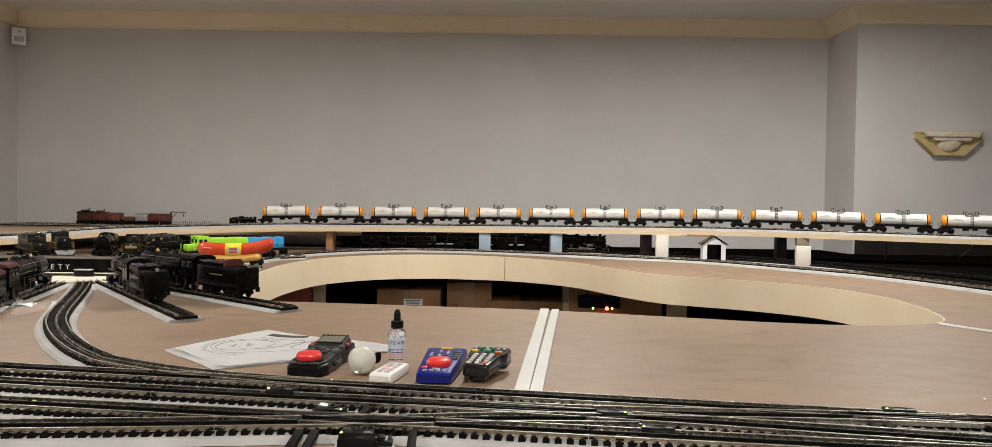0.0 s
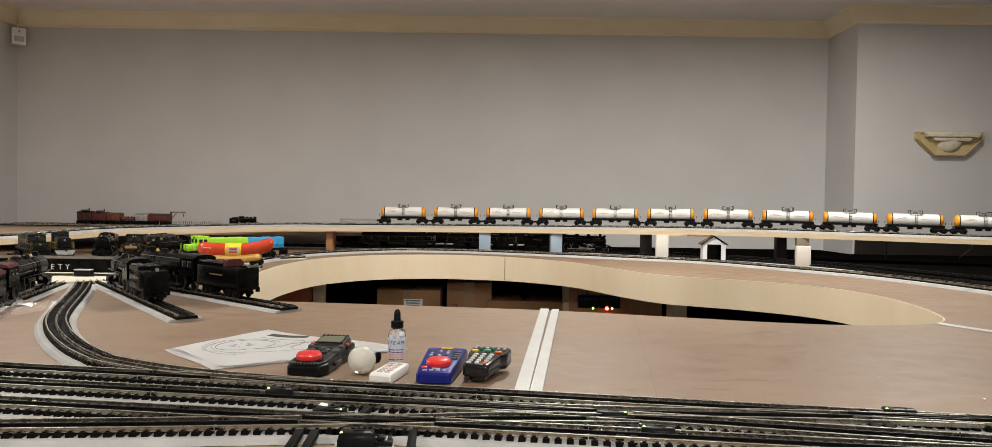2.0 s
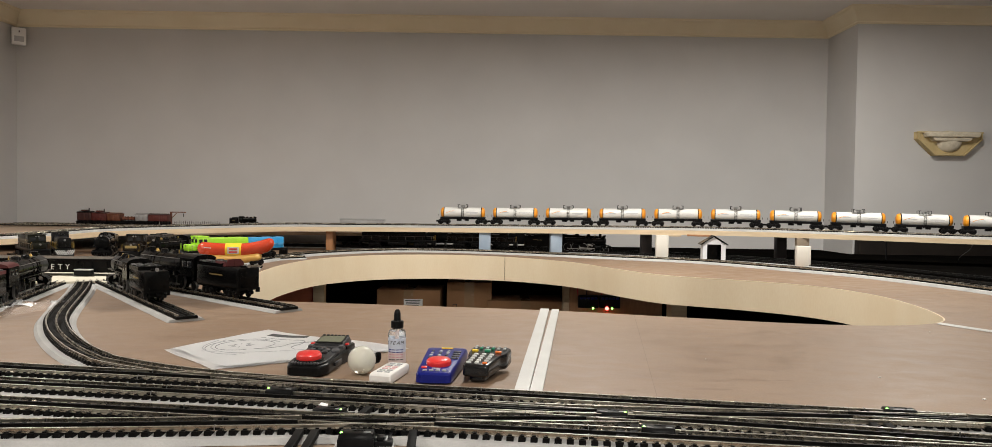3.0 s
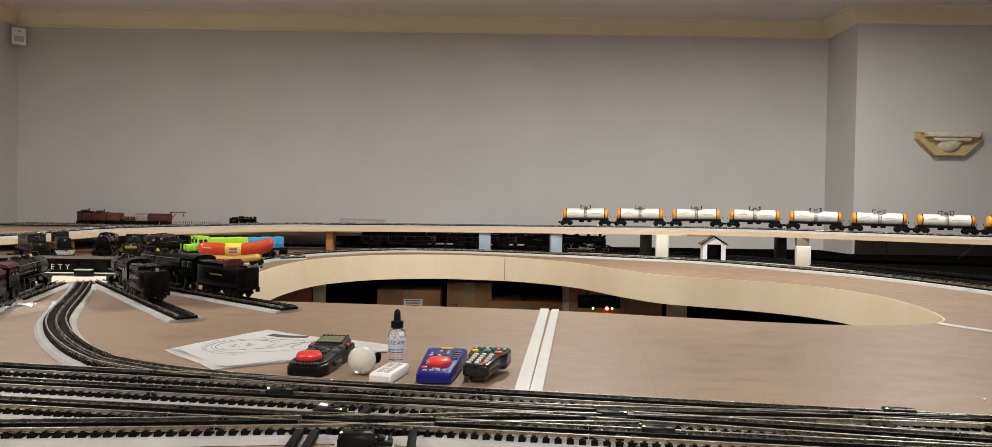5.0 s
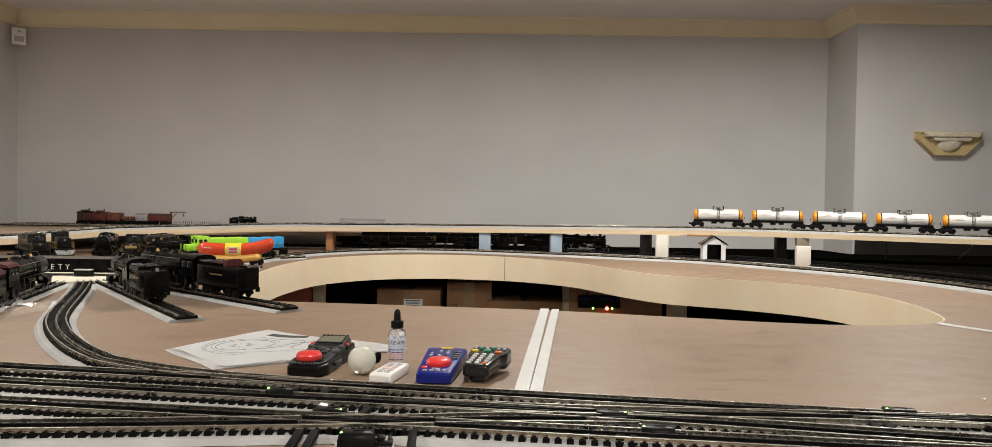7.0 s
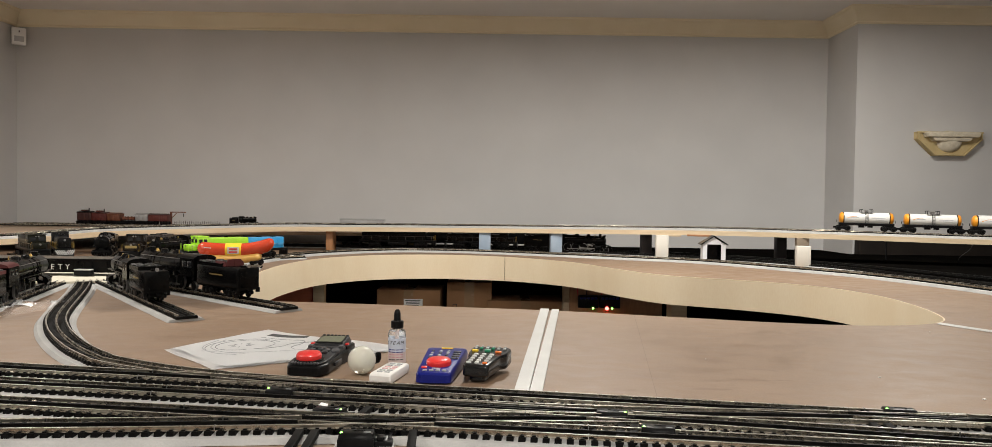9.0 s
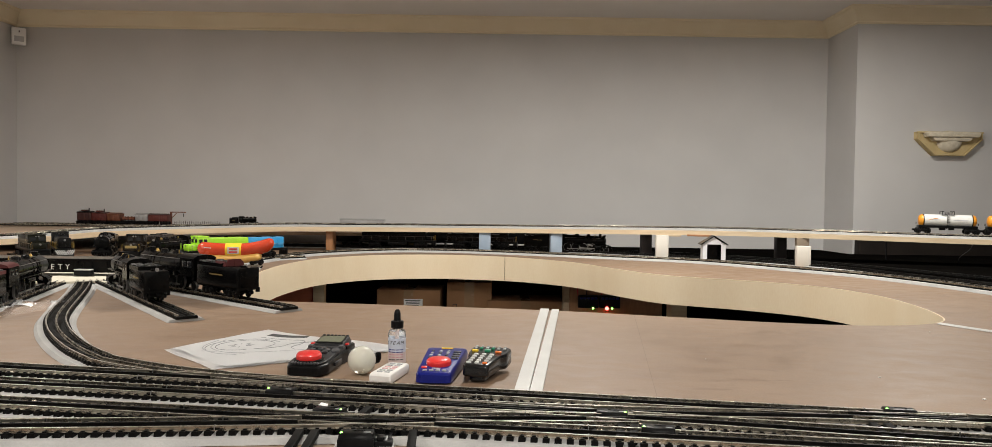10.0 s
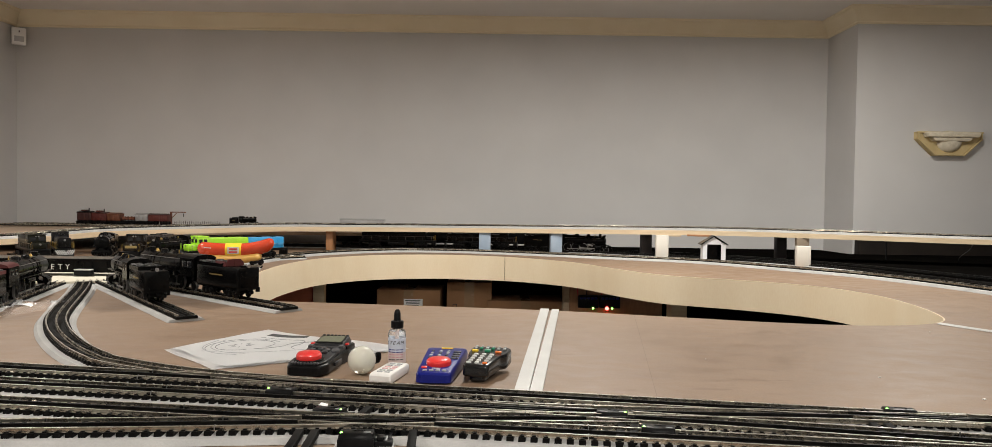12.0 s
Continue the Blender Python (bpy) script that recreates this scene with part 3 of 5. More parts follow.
# ---------------------------------------------------------------- wall things, yard and under the deck
def sconce():
    s = thing("wall_sconce", pose(2.632, BREAST_Y, 1.648) @ Matrix.Scale(0.9, 4), "ochre plaster wall sconce with pale rough bowl", "wall lamp")
    outline = [(-0.21, 0.078), (0.21, 0.078), (0.21, 0.03), (0.098, -0.076), (-0.098, -0.076), (-0.21, 0.03)]
    inner_line = [(-0.185, 0.070), (0.185, 0.070), (0.185, 0.040), (0.088, -0.058), (-0.088, -0.058), (-0.185, 0.040)]
    b = bmesh.new()
    prism(b, outline, 0.0, 0.035)
    put(b, b.verts[:], Matrix.Rotation(radians(90), 4, "X"))
    part("back_plate", b, OCHRE, s)
    b = bmesh.new()
    for p, q in zip(outline, outline[1:] + outline[:1]):
        v = Vector((q[0] - p[0], q[1] - p[1]))
        box(b, v.length + 0.008, 0.014, 0.010, (p[0] + q[0]) / 2 * 0.965, -0.045, (p[1] + q[1]) / 2 * 0.94, ry=-math.degrees(math.atan2(v.y, v.x)), bevel=0.003)
    part("rim", b, OCHRE, s)
    b = bmesh.new()
    box(b, 0.330, 0.070, 0.034, 0, -0.06, 0.056, top=1.05, topy=1.0, bevel=0.009)
    part("lip", b, STONE, s, "pale rough plaster lip")
    part("tier", box(bmesh.new(), 0.225, 0.070, 0.026, 0, -0.045, 0.028, top=1.2, topy=1.0, bevel=0.007), STONE, s, "pale rough plaster step")
    part("bowl", ball(bmesh.new(), 0.1, 0, -0.026, 0.016, 0.84, 0.50, 0.72, 28), STONE, s, "pale rough plaster bowl")


OCHRE = mat("ochre_plaster", (0.52, 0.40, 0.19), (0.62, 0.49, 0.26), 14, 0.7, bump=0.3)
STONE = mat("rough_plaster", (0.62, 0.55, 0.42), (0.74, 0.67, 0.54), 40, 0.85, bump=0.9, fine=120)
sconce()
pir = thing("alarm_detector", pose(-3.012, 4.632, 2.27, 0, 0, 42), "small white wall alarm detector in the corner", "detector")
part("case", box(bmesh.new(), 0.078, 0.036, 0.106, bevel=0.006), PAPER, pir)
part("lens", box(bmesh.new(), 0.052, 0.006, 0.034, 0, -0.018, -0.018, bevel=0.002), GREYMARK, pir, "grey ribbed lens")
part("led", box(bmesh.new(), 0.006, 0.004, 0.010, 0, -0.018, 0.028), BLACK, pir)

solid("dark_panel", box(bmesh.new(), 2.1, 0.07, 1.12, 3.16, BREAST_Y - 0.036, 0.56, bevel=0.004), HEARTH, "dark panelled fireplace surround below the deck", "panel")
# flat black sheet laid on the tabletop to give the deck's shade
solid("deck_shade", prism(bmesh.new(), [(-0.92, 4.00), (0.0, 3.965), (0.42, 3.84), (1.0, 3.58), (1.36, 3.20), (1.58, 2.86), (1.72, 2.50), (2.0, 2.2), (4.0, 2.1), (4.0, 4.24), (2.05, 4.24),
                                       (2.05, 4.65), (-0.92, 4.65)], TABLE + 0.0002, TABLE + 0.0004), SHADE_BLACK, "black sheet standing in for shade below the raised deck", "mat")

def cable(pts, r, label):
    line = spline(pts, 0.01)
    b = bmesh.new()
    seg = 7
    rings = []
    for p in line:
        rings.append([b.verts.new(p + Vector((r * math.cos(math.tau * i / seg), r * math.sin(math.tau * i / seg), 0))) for i in range(seg)])
    for u, v in zip(rings, rings[1:]):
        for i in range(seg):
            b.faces.new((u[i], u[(i + 1) % seg], v[(i + 1) % seg], v[i]))
    b.faces.new(rings[0][::-1]), b.faces.new(rings[-1])
    return solid("cable", b, BLACK, label, "cable", group="cables")


cable([(1.98, 3.72, 1.112), (1.982, 3.72, 1.06), (1.98, 3.715, 1.004)], 0.004, "black cable hanging below the raised deck")
cable([(2.36, 3.62, 1.106), (2.33, 3.60, 1.07), (2.25, 3.55, 1.035), (2.23, 3.53, 1.004)], 0.003, "black cable hanging below the raised deck")

# added black sheet that hides the wall, so the space below stays in shade
solid("under_table_shade", box(bmesh.new(), 6.9, 0.02, 0.975, 0.5, 4.30, 0.4875), SHADE_BLACK, "black sheet standing in for the shade below the table", "curtain")
solid("styrene_strip", box(bmesh.new(), 0.27, 0.014, 0.008, 0.515, 3.865, TABLE + 0.0045, rz=-12, bevel=0.001), WHITE_STRIP, "white plastic strip lying beside the track", "strip")

# upper yard on the left
YARD = 1.090
yard = solid("yard_table", prism(bmesh.new(), [(-3.0, 3.05), (-2.35, 3.38), (-1.98, 3.70), (-1.52, 3.945), (-1.15, 4.06), (-0.5, 4.115), (-0.35, 4.3), (-0.35, 4.66), (-3.0, 4.66)],
                             YARD - 0.018, YARD), YARDTOP, "bare brown plywood upper yard table", "table")
for x, y in ((-2.8, 4.5), (-2.8, 3.4), (-1.6, 4.5), (-0.5, 4.5)):
    part("riser", box(bmesh.new(), 0.08, 0.04, YARD - 0.0185 - TABLE, x, y, (YARD - 0.018 + TABLE) / 2), PINE, yard)
for y0, y1 in ((4.30, 4.33), (4.40, 4.42), (4.50, 4.50), (4.59, 4.59)):
    track([Vector((-2.95 + 0.1 * i, y0 + (y1 - y0) * i / 25, YARD)) for i in range(26)], False, "three-rail yard track along the back wall", bed=None, group="yard tracks")

RED = mat("boxcar_red", (0.095, 0.018, 0.014), (0.13, 0.026, 0.02), 30, 0.5)
MAROON = mat("caboose_maroon", (0.045, 0.012, 0.010), (0.06, 0.016, 0.013), 30, 0.5)
RUST = mat("rust_brown", (0.14, 0.042, 0.020), (0.18, 0.06, 0.028), 30, 0.5)
SILVER = mat("silver_car", (0.42, 0.42, 0.43), (0.52, 0.52, 0.53), 30, 0.35, metal=0.6)


def freight_car(x, y, z, length, height, material, label, roof=None, cupola=False, rz=0, kind="boxcar"):
    c = thing(kind, pose(x, y, z, 0, 0, rz), label, "model wagon", "yard wagons")
    b = box(bmesh.new(), length, 0.056, height - 0.03, 0, 0, 0.022 + (height - 0.03) / 2, bevel=0.0015)
    body = part("body", b, material, c)
    for i in range(9):
        part("rib", box(bmesh.new(), 0.0016, 0.002, height - 0.036, -length * 0.45 + length * 0.9 * i / 8, -0.0285, 0.022 + (height - 0.03) / 2), material, body)
    r = bmesh.new()
    for sy in (-1, 1):
        box(r, length + 0.006, 0.032, 0.003, 0, sy * 0.0145, height - 0.0055, rx=-sy * 12)
    box(r, length + 0.004, 0.008, 0.002, 0, 0, height - 0.001)
    part("roof", r, roof or material, c)
    part("door", box(bmesh.new(), length * 0.24, 0.003, height - 0.04, 0, -0.029, 0.020 + (height - 0.034) / 2, bevel=0.001), material, c)
    part("underframe", box(bmesh.new(), length * 0.96, 0.03, 0.006, 0, 0, 0.020), BLACK, c)
    for sx in (-1, 1):
        truck(c, sx * length * 0.32, 0)
    if cupola:
        part("cupola", box(bmesh.new(), length * 0.3, 0.045, 0.009, -length * 0.1, 0, height + 0.003, bevel=0.002), material, c)
        part("chimney", cyl(bmesh.new(), 0.003, 0.02, length * 0.2, 0, height + 0.008, seg=8), BLACK, c)
    return c


ZR = YARD + RAIL_TOP
freight_car(-2.490, 4.46, ZR, 0.084, 0.078, MAROON, "dark maroon caboose on the yard track", BLACK, True, kind="caboose")
freight_car(-2.399, 4.46, ZR, 0.090, 0.074, RED, "red caboose with chimney on the yard track", MAROON, True, kind="caboose")
freight_car(-2.313, 4.46, ZR, 0.076, 0.070, RUST, "rust-brown short boxcar on the yard track")
freight_car(-2.144, 4.46, ZR, 0.074, 0.070, SILVER, "silver-grey boxcar on the yard track")
freight_car(-2.046, 4.46, ZR, 0.112, 0.068, RED, "red boxcar on the yard track", MAROON)
flat = thing("barrel_car", pose(-2.226, 4.46, ZR), "flat wagon loaded with wooden barrels", "model wagon", "yard wagons")
part("bed", box(bmesh.new(), 0.080, 0.05, 0.006, 0, 0, 0.020), BLACK, flat)
for i in range(4):
    part("barrel", turned(bmesh.new(), [(0.009, -0.02), (0.0125, 0), (0.009, 0.02)], 14, pose(-0.028 + 0.019 * i, 0, 0.036, 90, 0, 0)), RUST, flat)
for sx in (-1, 1):
    truck(flat, sx * 0.024, 0, 0.9)
crane = thing("loading_crane", pose(-2.015, 4.55, YARD), "small brown loading crane with hook", "model crane")
part("mast", box(bmesh.new(), 0.010, 0.010, 0.094, 0, 0, 0.047), RUST, crane)
part("arm", box(bmesh.new(), 0.098, 0.006, 0.006, 0.042, 0, 0.092), RUST, crane)
part("brace", box(bmesh.new(), 0.045, 0.004, 0.004, 0.018, 0, 0.070, ry=-45), RUST, crane)
part("hook", cyl(bmesh.new(), 0.002, 0.025, 0.078, 0, 0.073, seg=6), BLACK, crane)
fence = thing("fence", pose(-1.97, 4.50, YARD), "row of small dark fence posts", "model fence")
for i in range(22):
    part("fence_post", cyl(bmesh.new(), 0.0016, 0.034 + 0.006 * ((i * 7) % 3), 0.013 * i, 0, 0.018, seg=6), POST_DARK, fence)
part("wire", box(bmesh.new(), 0.285, 0.001, 0.001, 0.137, 0, 0.028), POST_DARK, fence)
freight_car(-0.80, 4.40, YARD + RAIL_TOP, 0.26, 0.056, SILVER, "low silver streamlined coach on the yard track", kind="coach")

# ---------------------------------------------------------------- locomotives
CABRED = mat("cab_roof_red", (0.085, 0.022, 0.022), (0.11, 0.03, 0.03), 30, 0.4, spec=0.25)
GOLD = mat("gold_lettering", (0.30, 0.22, 0.08), None, rough=0.4)
BRASS = mat("brass", (0.62, 0.42, 0.12), (0.7, 0.5, 0.18), 40, 0.3, metal=1.0)
COAL = mat("coal", (0.008, 0.008, 0.008), (0.03, 0.03, 0.03), 150, 0.5, bump=1.0, fine=300)
SMOKEBOX = mat("graphite", (0.03, 0.03, 0.032), (0.05, 0.05, 0.052), 40, 0.35, metal=0.3, spec=0.2)
GLASS_DARK = mat("dark_window", (0.02, 0.022, 0.025), None, rough=0.1)


def wheel_at(parent, r, x, y, z, name="wheel", spokes=False):
    b = bmesh.new()
    cyl(b, r, 0.005, x, y, z, "y", 24)
    cyl(b, r * 1.08, 0.0015, x, y * 0.82, z, "y", 24)
    cyl(b, r * 0.30, 0.007, x, y, z, "y", 10)
    if spokes:
        for i in range(10):
            a = math.tau * i / 10
            box(b, 0.0018, 0.0062, r * 0.75, x + math.sin(a) * r * 0.5, y, z + math.cos(a) * r * 0.5, ry=math.degrees(a))
    w = part(name, b, ENGINE, parent)
    part("tyre", hoop(bmesh.new(), [(r * 0.93, -0.0027), (r * 1.005, -0.0027), (r * 1.005, 0.0027), (r * 0.93, 0.0027)], 24, pose(x, y, z, 90, 0, 0)), STEEL, w, "bright steel tyre")
    return w


def steam_engine(m, label, length=0.34, tender=0.20, r=0.027, drivers=4, roof=None, boards=None, dr=0.021, high=0.066, coal=True, boxes=(), sand=1):
    """A steam locomotive with its tender; x forward, the origin on the rail under the tender's rear end."""
    e = thing("steam_locomotive", m, label, "model locomotive", "steam locomotives")
    x0 = tender + 0.012
    front = x0 + length
    cab_l = length * 0.20
    boil0, boil1 = x0 + cab_l * 0.75, front - 0.035
    bl = boil1 - boil0
    b = turned(bmesh.new(), [(r * 1.06, 0), (r * 1.06, bl * 0.30), (r, bl * 0.42), (r * 0.94, bl * 0.78)], 28, pose(boil0, 0, high, 0, 90, 0))
    boiler = part("boiler", b, ENGINE, e)
    for f in (0.05, 0.2, 0.36, 0.52, 0.66):
        part("boiler_band", cyl(bmesh.new(), r * (1.075 if f < 0.35 else 1.01), 0.0022, boil0 + bl * f, 0, high, "x", 28), ENGINE, boiler)
    sb = part("smokebox", turned(bmesh.new(), [(r * 0.95, 0), (r * 0.96, bl * 0.22), (r * 0.88, bl * 0.235), (r * 0.5, bl * 0.25), (0.001, bl * 0.255)], 28,
                                 pose(boil0 + bl * 0.78, 0, high, 0, 90, 0)), SMOKEBOX if sand else ENGINE, e)
    part("smokebox_door", cyl(bmesh.new(), r * 0.45, 0.004, boil1 + bl * 0.035, 0, high, "x", 20), ENGINE, sb)
    part("headlight", cyl(bmesh.new(), 0.0055, 0.012, boil1 + 0.002, 0, high + r * 0.95, "x", 14), ENGINE, e)
    part("headlight_lens", cyl(bmesh.new(), 0.0044, 0.002, boil1 + 0.009, 0, high + r * 0.95, "x", 14), STEEL, e, "bright headlight lens")
    part("stack", turned(bmesh.new(), [(0.0085, 0), (0.0075, 0.004), (0.0075, 0.011), (0.0095, 0.0135)], 16, pose(boil0 + bl * 0.9, 0, high + r * 0.88)), ENGINE, e)
    for f, k in ((0.34, 1.0), (0.62, 0.85)):
        part("dome", turned(bmesh.new(), [(0.013 * k, 0), (0.012 * k, 0.005), (0.010 * k, 0.0085), (0.005 * k, 0.0105), (0.0005, 0.011)], 18, pose(boil0 + bl * f, 0, high + r * 0.92)), ENGINE, e)
    part("bell", turned(bmesh.new(), [(0.005, 0), (0.004, 0.004), (0.002, 0.007), (0.0005, 0.0075)], 14, pose(boil0 + bl * 0.78, 0, high + r * 0.98)), BRASS, e, "brass bell")
    part("whistle", cyl(bmesh.new(), 0.0016, 0.012, boil0 + bl * 0.25, 0.008, high + r * 1.12, seg=8), BRASS, e)
    # running boards, pipes, air tank
    for sy in (-1, 1):
        part("running_board", box(bmesh.new(), bl * 1.02, 0.010, 0.0025, boil0 + bl * 0.52, sy * (r + 0.001), high - r * 0.55, bevel=0.0006), ENGINE, e)
        part("air_tank", cyl(bmesh.new(), 0.0065, bl * 0.22, boil0 + bl * 0.40, sy * (r - 0.001), high - r * 0.88, "x", 12), ENGINE, e)
        h = cyl(bmesh.new(), 0.0009, bl * 0.9, boil0 + bl * 0.5, sy * r * 0.9, high + r * 0.55, "x", 6)
        for i in range(6):
            cyl(h, 0.0012, 0.004, boil0 + bl * (0.08 + 0.165 * i), sy * r * 0.86, high + r * 0.53, "y", 6)
        part("handrail", h, STEEL, e, "thin steel handrail")
        for i in range(4):
            part("pipe", cyl(bmesh.new(), 0.0013, r * 1.2, boil0 + bl * (0.15 + 0.19 * i), sy * r * 0.97, high - r * 0.1, seg=6, tilt=(sy * 12, 8 * (i % 2), 0)), ENGINE, e)
        part("injector", box(bmesh.new(), 0.012, 0.008, 0.012, boil0 + bl * 0.16, sy * (r + 0.002), high - r * 0.82, bevel=0.002), ENGINE, e)
        part("valve_gear", box(bmesh.new(), 0.030, 0.003, 0.010, front - 0.105, sy * 0.027, 0.034, ry=12, bevel=0.001), STEEL, e, "steel valve gear")
        part("cylinder", cyl(bmesh.new(), 0.0125, 0.034, front - 0.062, sy * 0.026, 0.024, "x", 18), ENGINE, e)
        rod = bmesh.new()
        box(rod, dr * 2.1 * (drivers - 1), 0.002, 0.0045, x0 + cab_l + dr * 1.05 * (drivers - 1) + 0.012, sy * 0.0255, dr - 0.008)
        box(rod, dr * 4.2, 0.002, 0.004, front - 0.075 - dr * 1.9, sy * 0.028, dr - 0.003, ry=3)
        part("side_rod", rod, STEEL, e, "steel side rod")
        for i in range(drivers):
            wheel_at(e, dr, x0 + cab_l + 0.012 + i * dr * 2.1, sy * 0.0195, dr, "drive_wheel", True)
        for dx in (0.018, 0.045):
            wheel_at(e, 0.0105, front - dx, sy * 0.0165, 0.0105, "pilot_wheel")
        wheel_at(e, 0.0125, x0 + 0.020, sy * 0.0165, 0.0125, "trailing_wheel")
    f = box(bmesh.new(), length * 0.9, 0.020, 0.018, x0 + length * 0.47, 0, 0.033)
    part("engine_frame", f, ENGINE, e)
    p = bmesh.new()
    for i in range(7):
        y = -0.024 + 0.008 * i
        box(p, 0.003, 0.003, 0.026, front + 0.004 - abs(y) * 0.35, y, 0.016, ry=-24)
    box(p, 0.012, 0.060, 0.006, front - 0.008, 0, 0.029, bevel=0.001)
    box(p, 0.034, 0.052, 0.003, front - 0.028, 0, 0.034)
    part("pilot", p, ENGINE, e)
    # cab
    cw, ch = 0.060, 0.047
    c = bmesh.new()
    for sy in (-1, 1):
        box(c, cab_l, 0.002, ch, x0 + cab_l / 2, sy * cw / 2, 0.038 + ch / 2)
    box(c, 0.002, cw, ch, x0 + cab_l, 0, 0.038 + ch / 2)
    cab = part("cab", c, ENGINE, e)
    for sy in (-1, 1):
        for dx in (0.3, 0.68):
            part("cab_window", box(bmesh.new(), cab_l * 0.3, 0.0016, ch * 0.36, x0 + cab_l * dx, sy * (cw / 2 + 0.0006), 0.038 + ch * 0.68, bevel=0.0005), GLASS_DARK, cab)
    rf = bmesh.new()
    seg = 10
    pts = [(math.cos(math.pi * i / seg) * cw * 0.52, math.sin(math.pi * i / seg) * 0.011) for i in range(seg + 1)]
    prism(rf, pts, -cab_l * 0.52, cab_l * 0.52)
    put(rf, rf.verts[:], pose(x0 + cab_l * 0.46, 0, 0.038 + ch) @ Matrix(((0, 0, 1, 0), (1, 0, 0, 0), (0, 1, 0, 0), (0, 0, 0, 1))))
    part("cab_roof", rf, roof or ENGINE, cab)
    # tender
    tl = tender - 0.012
    tb = part("tender_body", box(bmesh.new(), tl, 0.060, 0.050, 0.008 + tl / 2, 0, 0.050, bevel=0.003), ENGINE, e)
    rim = bmesh.new()
    for sy in (-1, 1):
        box(rim, tl * 0.62, 0.002, 0.008, 0.008 + tl * 0.68, sy * 0.029, 0.078)
    box(rim, 0.002, 0.058, 0.010, 0.008 + tl * 0.37, 0, 0.078)
    part("coal_board", rim, roof or ENGINE, tb)
    if boards:
        bk = bmesh.new()
        prism(bk, [(-0.026, 0), (0.026, 0), (0.017, 0.017), (-0.017, 0.017)], -0.002, 0.002)
        put(bk, bk.verts[:], pose(0.008 + tl * 0.33, 0, 0.0755, 90, 0, 90))
        for sy in (-1, 1):
            box(bk, tl * 0.24, 0.002, 0.013, 0.008 + tl * 0.45, sy * 0.0245, 0.081, rx=sy * 14)
        for y in (-0.012, 0, 0.012):
            box(bk, 0.0055, 0.0016, 0.015, 0.008 + tl * 0.33, y, 0.083)
        part("bunker_board", bk, boards, tb, "dark red coal bunker boards")
    if coal:
        cb = bmesh.new()
        rnd = random.Random(5)
        for i in range(70):
            box(cb, 0.008, 0.008, 0.007, 0.008 + tl * (0.40 + 0.56 * rnd.random()), (rnd.random() - 0.5) * 0.048, 0.0775 + rnd.random() * 0.005, rnd.random() * 90, rnd.random() * 90)
        tagged(part("coal", cb, COAL, e, "heap of black coal"), kind="stuff")
    part("tender_hatch", cyl(bmesh.new(), 0.009, 0.004, 0.03, 0, 0.077, seg=16), ENGINE, tb)
    lad = bmesh.new()
    for y in (-0.007, 0.007):
        box(lad, 0.0012, 0.0012, 0.046, 0.0065, y + 0.016, 0.052)
    for i in range(5):
        box(lad, 0.0012, 0.014, 0.0012, 0.0065, 0.016, 0.034 + 0.009 * i)
    part("tender_ladder", lad, ENGINE, tb)
    part("rear_lamp", cyl(bmesh.new(), 0.0045, 0.006, 0.007, 0, 0.079, "x", 12), STEEL, tb)
    for sy in (-1, 1):
        n = bmesh.new()
        for i in range(12):
            box(n, tl * 0.018, 0.0006, 0.0032, 0.008 + tl * (0.36 + 0.027 * i), sy * 0.0302, 0.054)
        tagged(part("lettering", n, GOLD, tb, "gold lettering bars"), kind="stuff")
        part("step", box(bmesh.new(), 0.010, 0.006, 0.012, 0.012, sy * 0.028, 0.020), ENGINE, tb)
    part("tender_frame", box(bmesh.new(), tl, 0.050, 0.006, 0.008 + tl / 2, 0, 0.0235), ENGINE, e)
    part("coupler", box(bmesh.new(), 0.022, 0.008, 0.008, 0.0, 0, 0.016, bevel=0.002), ENGINE, e)
    for x in (0.22, 0.78):
        truck(e, 0.008 + tl * x, 0, 1.05)
    return e


